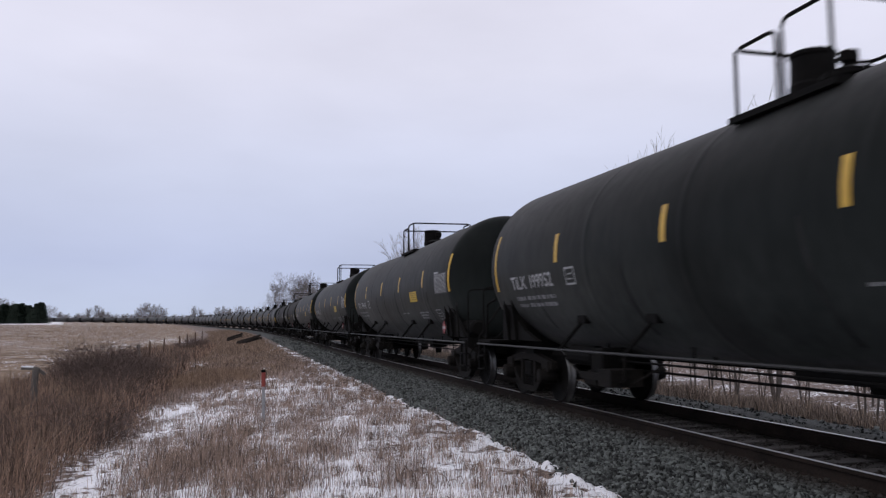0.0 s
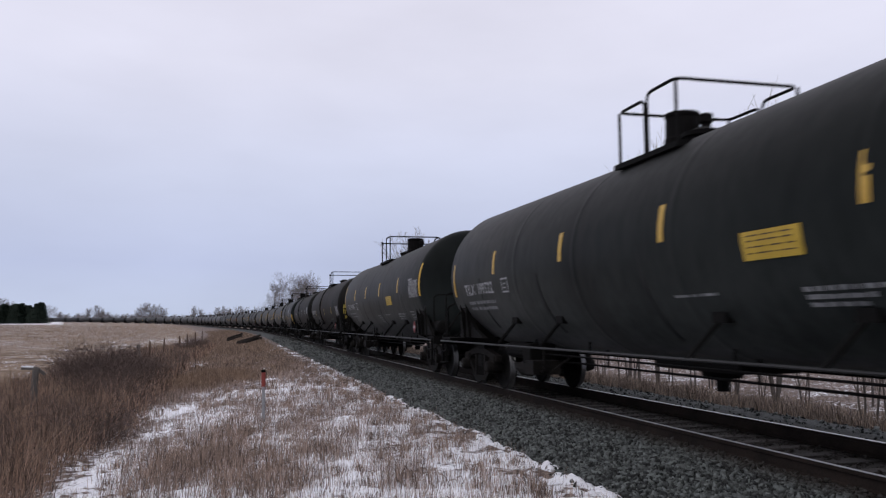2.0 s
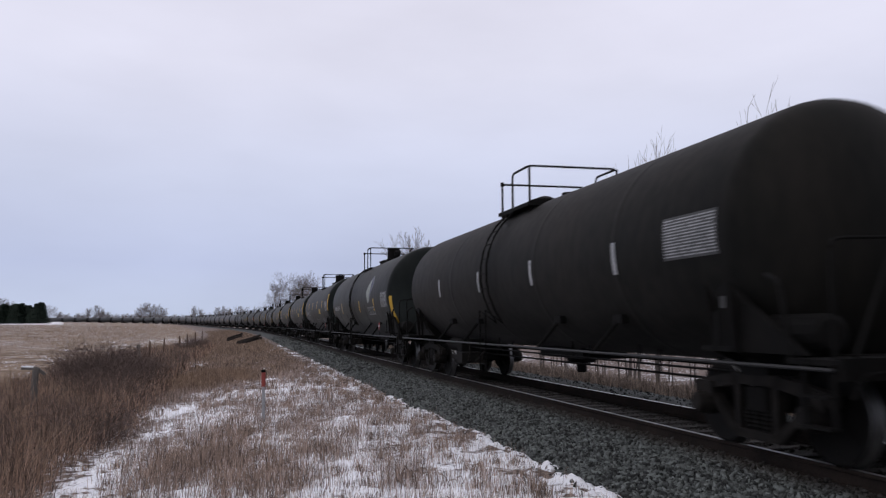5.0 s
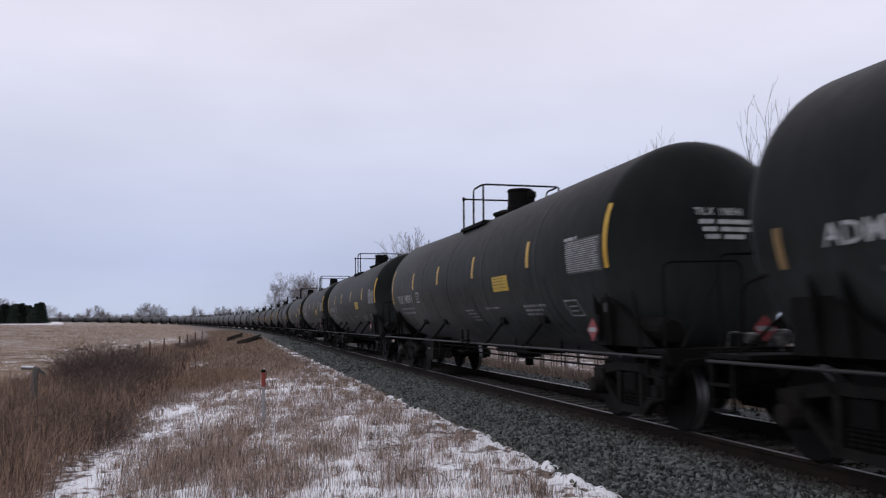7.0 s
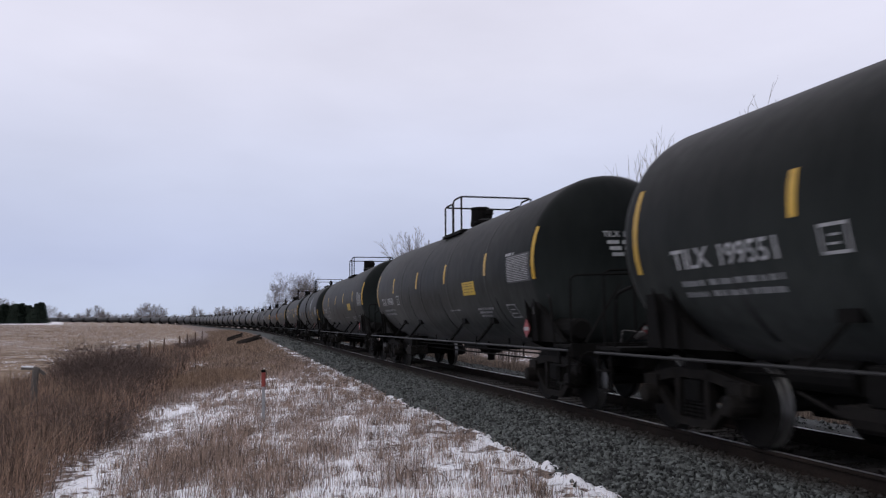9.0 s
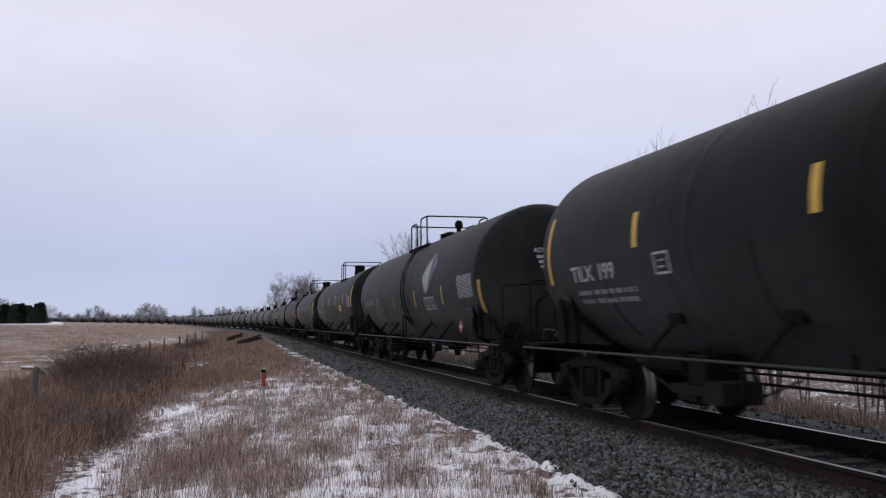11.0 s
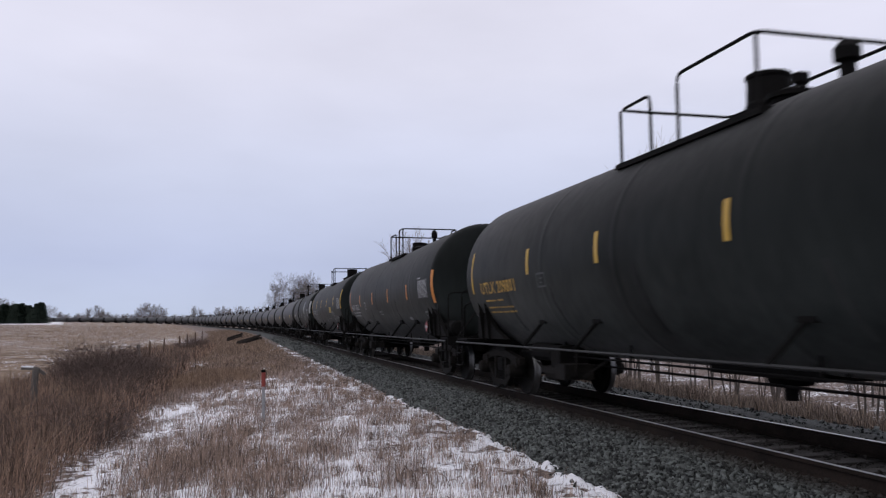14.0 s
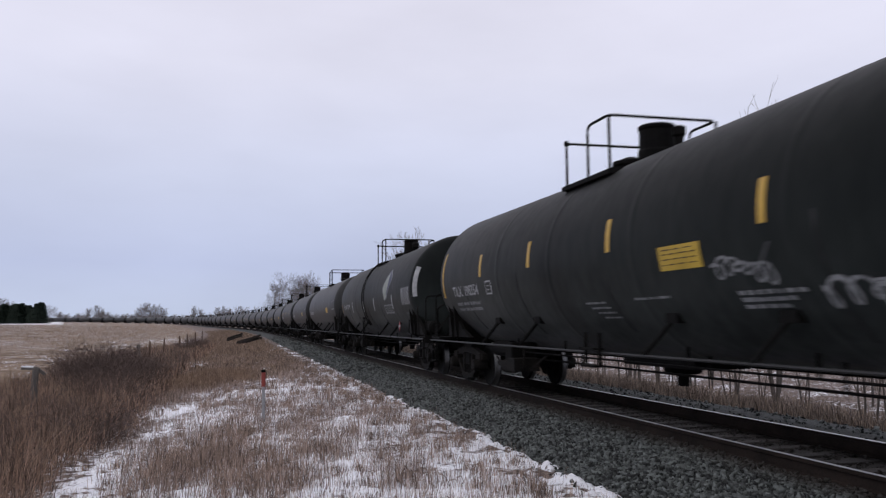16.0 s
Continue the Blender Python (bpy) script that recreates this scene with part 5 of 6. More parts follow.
    # graffiti
    car = tagged(raw_cars[14], "black tank car with grey graffiti, yellow strips and warning panel", "tank car")
    scrawl(car, M["grey"], -3.42, -0.55, 0.95, 0.26, 1, 0.018)
    scrawl(car, M["mid"], -4.85, -0.92, 1.6, 0.34, 2, 0.026)
    patch("graffiti", M["dim"], car, -4.12, -4.17, -0.50, -0.18, slant=-0.9, n=3)
    slope_barrels([(raw_cars[13], 0.011)] + [(c, {1: 0.005, 8: 0.008, 11: 0.012}.get(k, 0.009)) for k, s, c in FLEET if k in plan])
    # plainer markings for the cars further back
    for k in range(16, 30):
        car = raw_cars[k]
        for y in (7.36, 4.60, 1.36, -1.62, -4.75):
            patch("reflector_strip", M["grey"] if k % 3 else M["yellow"], car, y + 0.045, y - 0.045, -0.05, 0.35, n=3)
        patch("stencil_line", M["white"], car, 6.6, 4.6, -0.33, -0.14, n=2)
        patch("stencil_line", M["white"], car, -6.0, -7.0, -0.20, 0.25, n=2)
        if k % 3:
            patch("warning_panel", M["yellow"], car, -3.06, -3.92, -0.33, -0.05, n=2)


build_train()


# ---- dead grass, weeds and shrubs ----
def blades(name, x, y, z, h, w, lean, material, label, category):
    """Many thin tapered stems as one mesh."""
    n = len(x)
    r = np.random.RandomState(n)
    a = r.uniform(0, 6.28, n)
    tilt = np.abs(r.normal(0, lean, n))
    b = r.uniform(-0.9, 0.9, n)               # width lies roughly across the view
    dx, dy = np.cos(b) * w / 2, np.sin(b) * w / 2
    tx, ty = np.cos(a) * tilt * h, np.sin(a) * tilt * h
    v = np.empty((n, 5, 3))
    v[:, 0] = np.stack([x - dx, y - dy, z - 0.03], 1)
    v[:, 1] = np.stack([x + dx, y + dy, z - 0.03], 1)
    v[:, 2] = np.stack([x + tx * 0.35 + dx * 0.8, y + ty * 0.35 + dy * 0.8, z + h * 0.55], 1)
    v[:, 3] = np.stack([x + tx * 0.35 - dx * 0.8, y + ty * 0.35 - dy * 0.8, z + h * 0.55], 1)
    v[:, 4] = np.stack([x + tx, y + ty, z + h * (1 - tilt * 0.3)], 1)
    k = np.arange(n) * 5
    me = bpy.data.meshes.new(name)
    me.vertices.add(n * 5)
    me.vertices.foreach_set("co", v.ravel())
    loops = np.stack([k, k + 1, k + 2, k + 3, k + 3, k + 2, k + 4], 1).ravel()
    me.loops.add(n * 7)
    me.loops.foreach_set("vertex_index", loops)
    me.polygons.add(n * 2)
    start = np.stack([np.arange(n) * 7, np.arange(n) * 7 + 4], 1).ravel()
    me.polygons.foreach_set("loop_start", start)
    me.update(calc_edges=True)
    me.materials.append(material)
    return tagged(new(name, me), label, category, kind="stuff")


def scatter(n, s0, s1, d0, d1, seed, clump=1.0, size=1.2, near=None):
    """Points on the ground beside the track, gathered in clumps."""
    r = np.random.RandomState(seed)
    s, d = r.uniform(s0, s1, n * 3), r.uniform(d0, d1, n * 3)
    x, y, _ = beside(s, d)
    if near:
        dist = np.hypot(x, y)
        keep = r.uniform(0, 1, len(x)) < np.clip((near / dist) ** 1.3, 0, 1)
        keep &= (y > 5.5) & (np.abs(x) < y * 0.60 + 1)
        x, y = x[keep], y[keep]
    keep = r.uniform(-1, 1, len(x)) < clump * waves(x, y, size, seed + 1) + (1 - clump) + 0.1 + 0.25 * waves(x, y, size * 0.3, seed + 2)
    x, y = x[keep][:n], y[keep][:n]
    for cx, cy, rad in CLEARINGS:
        keep = np.hypot(x - cx, (y - cy) * 0.6) > rad * r.uniform(0.5, 1.25, len(x))
        x, y = x[keep], y[keep]
    z, d, _ = ground_z(x, y)
    # ragged edges: fewer stems towards the borders of the strip
    edge = np.minimum(np.abs(d - d0), np.abs(d1 - d)) / max(0.3, 0.18 * abs(d1 - d0))
    keep = r.uniform(0, 1, len(x)) < np.clip(edge + 0.5 * waves(x, y, 2.5, seed + 5), 0.03, 1)
    return x[keep], y[keep], z[keep], r


M["tuft"] = surface("grey_brown_dead_grass", (0.062, 0.043, 0.033), (0.41, 0.30, 0.238), 1.5, 0.9, fine=6, island=0.34)


M["orange_straw"] = surface("orange_tan_straw", (0.13, 0.085, 0.058), (0.31, 0.215, 0.152), 1.2, 0.9, fine=6, island=0.22)
M["matted"] = surface("dull_matted_grass", (0.045, 0.034, 0.027), (0.25, 0.195, 0.155), 1.5, 0.9, fine=6, island=0.30)


def build_grass():
    x, y, z, r = scatter(98000, -16, 28, 2.75, 9.4, 21, 0.85, 0.8, near=15)
    far = np.clip(np.hypot(x, y) / 14, 1, 2.2)
    blades("pale_grass", x, y, z, r.uniform(0.04, 0.27, len(x)) * np.clip(0.75 + 0.5 * waves(x, y, 2.0, 33), 0.4, 1.3), 0.0042 * far, 0.42, M["pinkstraw"], "pale dead grass standing through thin snow", "grass")
    # thick tufts on the verge
    tufts = np.random.RandomState(77)
    px, py, ph = [], [], []
    for cx, cy, rad, n in ((-3.4, 11.2, 1.0, 1600), (-2.4, 10.2, 0.9, 1200), (-3.3, 12.8, 0.7, 600), (-2.0, 9.2, 0.7, 900), (-3.2, 9.8, 0.7, 900), (-1.6, 11.0, 0.5, 350)):
        q, a = rad * np.sqrt(tufts.uniform(0, 1, n)) * tufts.uniform(0.5, 1.2, n), tufts.uniform(0, 6.28, n)
        px.append(cx + q * np.cos(a)), py.append(cy + 1.5 * q * np.sin(a)), ph.append(tufts.uniform(0.08, 0.32, n))
    for j in range(420):                      # small single tussocks
        s_, d_ = tufts.uniform(-12, 20), tufts.uniform(2.9, 8.6)
        cx, cy, _ = beside(s_, d_)
        n = int(tufts.uniform(10, 42))
        px.append(cx + tufts.normal(0, 0.045, n)), py.append(cy + tufts.normal(0, 0.05, n)), ph.append(tufts.uniform(0.07, 0.25, n) * tufts.uniform(0.6, 1.3))
    for j in range(170):                      # and along the foot of the ballast
        cx, cy, _ = beside(tufts.uniform(-13, 6), tufts.uniform(2.75, 3.7))
        n = int(tufts.uniform(8, 30))
        px.append(cx + tufts.normal(0, 0.05, n)), py.append(cy + tufts.normal(0, 0.06, n)), ph.append(tufts.uniform(0.06, 0.2, n))
    px, py, ph = np.concatenate(px), np.concatenate(py), np.concatenate(ph)
    pz, _, _ = ground_z(px, py)
    blades("tussock_grass", px, py, pz, ph, 0.0055 * np.clip(np.hypot(px, py) / 14, 0.9, 2.0), 0.55, M["tuft"], "brown-grey tussocks of dead grass in thin snow", "grass")
    q, a = np.sqrt(tufts.uniform(0, 1, 16000)) * tufts.uniform(0.6, 1.15, 16000), tufts.uniform(0, 6.28, 16000)
    x, y = -7.6 + 1.8 * q * np.cos(a), 26 + 4.0 * q * np.sin(a)
    z, _, _ = ground_z(x, y)
    blades("tan_tussocks", x, y, z, tufts.uniform(0.14, 0.42, 16000) * (1.25 - 0.6 * np.clip(q, 0, 1)), 0.010, 0.8, M["orange_straw"], "mound of fine orange-tan dead grass", "grass")
    x, y, z, r = scatter(60000, 9, 190, 3.3, 10.5, 22, 0.8, 3.0, near=45)
    blades("tan_grass", x, y, z, r.uniform(0.08, 0.28, len(x)), 0.016 * np.clip(np.hypot(x, y) / 25, 0.7, 2.5), 0.75, M["tanstraw"], "tan matted dry grass on the slope", "grass")
    x, y, z, r = scatter(56000, -14, 60, 8.2, 12.2, 23, 1.0, 1.1, near=13.5)
    far = np.clip(np.hypot(x, y) / 14, 1, 3)
    blades("brown_weeds", x, y, z, (0.15 + 0.8 * r.uniform(0, 1, len(x)) ** 1.7) * np.clip(0.85 + 0.5 * waves(x, y, 1.6, 43), 0.35, 1.35) * np.clip(1.35 - np.hypot(x, y) / 55, 0.5, 1), 0.0055 * far, 0.72, M["weed"], "tall brown dead weeds along the fence", "weeds")
    x, y, z, r = scatter(28000, -14, 50, 7.7, 12.4, 27, 0.8, 1.3, near=16)
    far = np.clip(np.hypot(x, y) / 14, 1, 3)
    blades("fallen_stems", x, y, z + r.uniform(0.02, 0.25, len(x)), r.uniform(0.2, 0.6, len(x)), 0.006 * far, 1.3, M["weed"], "broken tangled brown stems lying among weeds", "weeds")
    x, y, z, r = scatter(36000, -14, 45, 8.3, 13.0, 24, 0.5, 2.2, near=15)
    blades("straw_grass", x, y, z, r.uniform(0.25, 0.7, len(x)), 0.006 * np.clip(np.hypot(x, y) / 14, 1, 3), 0.25, M["tanstraw"], "straw-coloured grass among the weeds", "grass")
    x, y, z, r = scatter(52000, -14, 45, -6.2, -2.6, 28, 0.15, 2.0)
    blades("matted_grass", x, y, z, r.uniform(0.25, 0.78, len(x)), 0.009, 0.6, M["matted"], "band of tan matted grass at the foot of the ballast", "grass")
    x, y, z, r = scatter(11000, -10, 80, -9.5, -5.0, 25, 0.9, 3.0)
    blades("trackside_grass", x, y, z, r.uniform(0.1, 0.42, len(x)), 0.012, 0.4, M["tanstraw"], "tan dry grass beyond the track", "grass")
    x, y, z, r = scatter(44000, -5, 260, 12.5, 110, 26, 0.5, 5.0)
    blades("stubble", x, y, z, r.uniform(0.06, 0.17, len(x)), 0.016 * np.clip(np.hypot(x, y) / 30, 1, 3), 0.15, M["tanstraw"], "short pale stubble of a harvested field", "stubble")


def limb(verts, faces, a, b, ra, rb, sides=4):
    """A tapered limb, appended to lists."""
    d = (b - a)
    if d.length < 1e-4:
        return
    d.normalize()
    u = d.cross(Vector((0.3, 0.2, 1.0)) if abs(d.z) < 0.9 else Vector((1, 0.2, 0))).normalized()
    w = d.cross(u)
    k = len(verts)
    for p, r in ((a, ra), (b, rb)):
        for i in range(sides):
            t = 2 * math.pi * i / sides
            verts.append(tuple(p + (u * math.cos(t) + w * math.sin(t)) * r))
    for i in range(sides):
        j = (i + 1) % sides
        faces.append((k + i, k + j, k + sides + j, k + sides + i))


def bare_tree(seed, height, stems=1, counts=(9, 6, 5, 4), twig=0.010, name="bare_tree", wood_mat="bark", twig_mat="twig", clear=0.25, open_=0.62, girth=0.011):
    """A leafless tree: ascending limbs that fork again and again into a rounded crown of fine twigs."""
    r = random.Random(seed)
    wood, woodf, fine, finef = [], [], [], []
    last = len(counts)

    def grow(p, d, length, radius, level, turn):
        steps = 6 if level == 0 else (4 if level == 1 else 3)
        thin = level >= last - 1
        marks = [(p, d)]
        end = max(radius * 0.35, twig * 0.7)
        for i in range(steps):
            d = (d + Vector((r.uniform(-1, 1), r.uniform(-1, 1), r.uniform(-0.1, 0.55))) * (0.09 if level == 0 else 0.15)).normalized()
            q = p + d * (length / steps)
            r1, r2 = radius + (end - radius) * i / steps, radius + (end - radius) * (i + 1) / steps
            limb(fine if thin else wood, finef if thin else woodf, p, q, max(r1, twig * 0.7), max(r2, twig * 0.7), 3 if thin else 5)
            p = q
            marks.append((p, d))
        if level == last:
            return
        for c in range(counts[level]):
            at = clear + (1 - clear) * (c + r.uniform(0.2, 1.0)) / counts[level] if level == 0 else 0.22 + 0.78 * (c + r.uniform(0.1, 1.0)) / counts[level]
            k = min(at, 0.999) * steps
            a, b = marks[int(k)], marks[int(k) + 1]
            q = a[0].lerp(b[0], k - int(k))
            turn += 2.4 + r.uniform(-0.5, 0.5)
            axis = b[1]
            u = axis.cross(Vector((0.3, 0.2, 1.0)) if abs(axis.z) < 0.9 else Vector((1, 0.2, 0))).normalized()
            out = u * math.cos(turn) + axis.cross(u) * math.sin(turn)
            wide = open_ * r.uniform(0.75, 1.25) * (1.15 - 0.45 * at)
            nd = (axis * math.cos(wide) + out * math.sin(wide) + Vector((0, 0, 0.12))).normalized()
            reach = (0.62 - 0.30 * at) if level == 0 else (0.66 - 0.26 * at)
            grow(q, nd, length * reach * r.uniform(0.8, 1.15), max(radius * (1 - 0.6 * at) * 0.52, twig), level + 1, turn)

    for k in range(stems):
        lean = Vector((r.uniform(-1, 1), r.uniform(-1, 1), 0)) * (0.20 if stems > 1 else 0.04)
        grow(Vector((lean.x, lean.y, -0.2)), (Vector((0, 0, 1)) + lean).normalized(), height * r.uniform(0.8, 1.0), height * girth, 0, r.uniform(0, 6))
    top = max(v[2] for v in wood + fine)
    k = height / top
    high = [v for v in fine if v[2] > 0.6 * top]
    sx, sy = sum(v[0] for v in high) / len(high) / top, sum(v[1] for v in high) / len(high) / top   # stand the crown over the roots
    wood[:] = [(a - sx * c, b - sy * c, c) for a, b, c in wood]
    fine[:] = [(a - sx * c, b - sy * c, c) for a, b, c in fine]
    tree = empty(name)
    for nm, vs, fs, m_ in (("trunk", wood, woodf, M[wood_mat]), ("crown", fine, finef, M[twig_mat])):
        ob = raw(nm, [(a * k, b * k, c * k) for a, b, c in vs], fs, m_)
        ob.parent = tree
        if name == "sapling":
            tagged(ob, kind="stuff")
    return tree


def on_ground(x, y):
    z, _, _ = ground_z(np.array([float(x)]), np.array([float(y)]))
    return float(z[0])


def shrub(seed, h, wide, n=220):
    """A dense bare bush: thin stems that arch outwards and tangle, with side twigs all along."""
    r = random.Random(seed)
    vs, fs = [], []
    for i in range(n):
        a = r.uniform(0, 6.28)
        away = Vector((math.cos(a), math.sin(a), 0))
        p = away * wide * 0.42 * math.sqrt(r.uniform(0, 1))
        p.z = -0.08
        d = (away * r.uniform(0.0, 0.55) + Vector((r.uniform(-0.3, 0.3), r.uniform(-0.3, 0.3), 1.0))).normalized()
        length = h * r.uniform(0.5, 1.08)
        bow = r.uniform(0.02, 0.30)
        for s in range(6):
            q = p + d * length / 6
            limb(vs, fs, p, q, 0.0065 * (1 - s * 0.12), 0.0065 * (1 - (s + 1) * 0.12), 3)
            if s > 0:
                for _ in range(3):
                    e = (d * 0.5 + Vector((r.uniform(-1, 1), r.uniform(-1, 1), r.uniform(-0.5, 0.8)))).normalized()
                    limb(vs, fs, q, q + e * length * r.uniform(0.06, 0.20), 0.0036, 0.002, 3)
            p = q
            d = (d + away * bow * 0.9 + Vector((r.uniform(-0.22, 0.22), r.uniform(-0.22, 0.22), -bow * (0.3 + 0.25 * s)))).normalized()
    return raw("shrub", vs, fs, M["shrubwood"])


def build_shrubs():
    kinds = [shrub(k, 1.35, 1.35, 330) for k in range(3)]
    spots = []
    for s, d, k in ((4.9, 9.7, 0.75), (5.2, 9.2, 0.8), (8.4, 9.3, 0.9), (11.5, 9.3, 0.85), (14.0, 10.3, 0.9), (15.6, 10.6, 0.7), (7.4, 10.2, 1.05), (7.9, 10.0, 1.12), (9.6, 10.5, 1.15), (8.8, 10.2, 1.15), (10.8, 10.0, 1.0), (12.4, 10.4, 0.85), (14.5, 9.6, 0.55), (26, 9.0, 0.5), (-3, 10.6, 0.5), (33, 9.0, 0.5), (42, 9.5, 0.9), (52, 9.4, 0.9),
                    (-9.0, 10.2, 0.62), (-7.4, 9.3, 0.5), (-6.2, 10.6, 0.66), (-5.0, 9.6, 0.55), (-1.6, 9.4, 0.5), (1.6, 9.0, 0.5), (3.2, 9.4, 0.6), (-8.2, 11.2, 0.6), (-10.2, 9.4, 0.5), (-3.8, 8.9, 0.42)):
        x, y, _ = beside(s, d)
        spots.append((x, y, k))
    for i, (x, y, k) in enumerate(spots):
        src = kinds[i % 3]
        m = pose(x, y, on_ground(x, y), 0, 0, i * 73)
        if i < 3:
            ob = src
            ob.matrix_basis = m
        else:
            ob = copy_thing(src, m)
        ob.scale = (k, k, k)
        tagged(ob, "bare brown tangled bush by the fence", "shrub", "bushes along the fence")
    r = random.Random(31)
    clump = [shrub(10 + k, 0.62, 0.75, 90) for k in range(3)]
    for i in range(96):
        s, d = r.uniform(-5, 34), r.uniform(8.4, 11.6)
        x, y, _ = beside(s, d)
        m = pose(x, y, on_ground(x, y), r.uniform(-8, 8), r.uniform(-8, 8), r.uniform(0, 360))
        ob = clump[i] if i < 3 else copy_thing(clump[i % 3], m)
        ob.matrix_basis = m
        k = r.uniform(0.55, 1.25)
        ob.scale = (k * 1.15, k * 1.15, k)
        tagged(ob, "low branching clump of dead brown weeds", "weed clump", "weed clumps")


def build_trees():
    # young trees in a line beyond the track: place along it, offset, height
    row = [(0.85, -8.5, 8.1, 2, 0.007), (7.7, -8.5, 8.8, 2, 0.007), (9.2, -8.6, 7.9, 1, 0.007), (54.8, -8.5, 10.4, 2, 0.018), (52.6, -9.4, 9.1, 2, 0.018), (57.5, -8.8, 9.6, 2, 0.018)]
    for i, (s, d, h, st, tw) in enumerate(row):
        x, y, _ = beside(s, d)
        t = bare_tree(40 + i, h + 0.95, min(st, 3), (8, 6, 4, 3) if tw > 0.01 else (9, 4, 3), tw, open_=0.50 if tw > 0.01 else 0.36, girth=0.009)
        t.matrix_basis = pose(x, y, on_ground(x, y), 0, 0, i * 50)
        tagged(t, "slender leafless young tree beyond the track", "tree", "leafless trees beyond the track")
    big = [bare_tree(60 + i, 13.0, 2 + i % 2, (9, 7, 5, 4), 0.014, wood_mat="farwood", twig_mat="farwood", clear=0.2, girth=0.012) for i in range(3)]
    spots = [(201, -9, 1.28), (157, -9, 1.06), (197, -14, 1.15), (153, -11, 0.96), (124, -10, 0.66), (249, -9, 0.62), (284, -9, 0.58), (262, -14, 0.6), (225, -14, 0.75), (310, -12, 0.58), (341, -9, 0.6), (325, -16, 0.58), (380, -10, 0.62)]
    for i, (s, d, k) in enumerate(spots):
        x, y, _ = beside(s, d)
        m = pose(x, y, on_ground(x, y), 0, 0, i * 67)
        t = big[i] if i < 3 else copy_thing(big[i % 3], m)
        t.matrix_basis = m
        t.scale = (k, k, k)
        tagged(t, "tall leafless tree with a spreading crown beside the line", "tree", "tall leafless trees")
    # far hedgerow and woods on the skyline: bearing, distance, size
    rr = random.Random(5)
    small = [bare_tree(80 + i, 10.0, 2, (8, 6, 4), 0.045, wood_mat="farwood", twig_mat="farwood", clear=0.15, open_=0.7) for i in range(3)]
    n = 0
    plan = []
    for b in np.arange(-25.2, -10.5, 0.10):
        plan.append((b + rr.uniform(-0.1, 0.1), rr.uniform(760, 860), rr.uniform(0.55, 0.98)))
    for b, k in ((-25.6, 1.5), (-23.4, 1.35), (-22.9, 1.45), (-22.6, 1.2), (-20.3, 1.55), (-20.0, 1.75), (-19.7, 1.8), (-19.3, 1.7), (-18.9, 1.35), (-16.9, 1.5), (-16.5, 1.3), (-15.4, 1.4), (-15.0, 1.55), (-14.6, 1.5), (-14.0, 1.5), (-13.6, 1.45), (-28.0, 2.0), (-28.4, 2.1), (-29.2, 1.9)):
        plan.append((b, rr.uniform(720, 800), k))
    for b, dist, k in plan:
        a = radians(b)
        x, y = dist * math.sin(a), dist * math.cos(a)
        m = pose(x, y, on_ground(x, y) - 0.3, 0, 0, rr.uniform(0, 360))
        t = small[n] if n < 3 else copy_thing(small[n % 3], m)
        t.matrix_basis = m
        t.scale = (k * 1.1, k * 1.1, k)
        tagged(t, "grey leafless tree on the far skyline", "tree", "far skyline trees")
        n += 1
    # saplings and brush beyond the track, seen under the cars
    sap = [bare_tree(100 + i, 2.9, 3, (6, 3), 0.009, "sapling", open_=0.45, girth=0.015) for i in range(3)]
    for i in range(48):
        s, d = -10 + i * 1.25 + rr.uniform(-0.6, 0.6), -rr.uniform(7.2, 11.5)
        x, y, _ = beside(s, d)
        m = pose(x, y, on_ground(x, y), 0, 0, rr.uniform(0, 360))
        t = sap[i] if i < 3 else copy_thing(sap[i % 3], m)
        t.matrix_basis = m
        k = rr.uniform(0.6, 1.1)
        t.scale = (k, k, k)
        tagged(t, "thin bare sapling in dry grass beyond the track", "sapling", "saplings beyond the track")
    mid = [bare_tree(120 + i, 6.0, 3, (8, 6, 4), 0.016, open_=0.6) for i in range(2)]
    for i in range(34):
        s, d = -30 + i * 6 + rr.uniform(-2, 2), -rr.uniform(32, 60)
        x, y, _ = beside(s, d)
        m = pose(x, y, on_ground(x, y), 0, 0, rr.uniform(0, 360))
        t = mid[i] if i < 2 else copy_thing(mid[i % 2], m)
        t.matrix_basis = m
        k = rr.uniform(0.6, 0.95)
        t.scale = (k, k, k)
        tagged(t, "low leafless tree at the edge of a snowy field", "tree", "low trees beyond the track")


def conifer(seed, h):
    """A dense dark spruce: drooping sprays in whorls."""
    r = random.Random(seed)
    tree = empty("spruce")
    bm = bmesh.new()
    lathe(bm, [(-0.3, 0), (-0.3, 0.16), (h * 0.6, 0.08), (h, 0.01)], 7, "Z")
    part("trunk", bm, M["bark"], tree)
    vs, fs = [], []
    z = 0.3
    while z < h:
        reach = (h - z) / h * h * 0.30 + 0.25
        for i in range(15):
            a = r.uniform(0, 6.28)
            out = Vector((math.cos(a), math.sin(a), 0))
            side = Vector((-out.y, out.x, 0))
            for q in range(4):
                t = (q + 0.6) / 4
                c = out * reach * t * r.uniform(0.8, 1.15) + Vector((0, 0, z - reach * 0.25 * t + r.uniform(-0.15, 0.15)))
                k = len(vs)
                w, l = r.uniform(0.16, 0.34), r.uniform(0.3, 0.6)
                vs += [tuple(c - side * w), tuple(c + side * w), tuple(c + out * l + side * w * 0.3 - Vector((0, 0, l * 0.5))), tuple(c + out * l - side * w * 0.3 - Vector((0, 0, l * 0.2)))]
                fs.append((k, k + 1, k + 2, k + 3))
        z += 0.32
    ob = raw("crown", vs, fs, M["conifer"])
    ob.parent = tree
    return tree


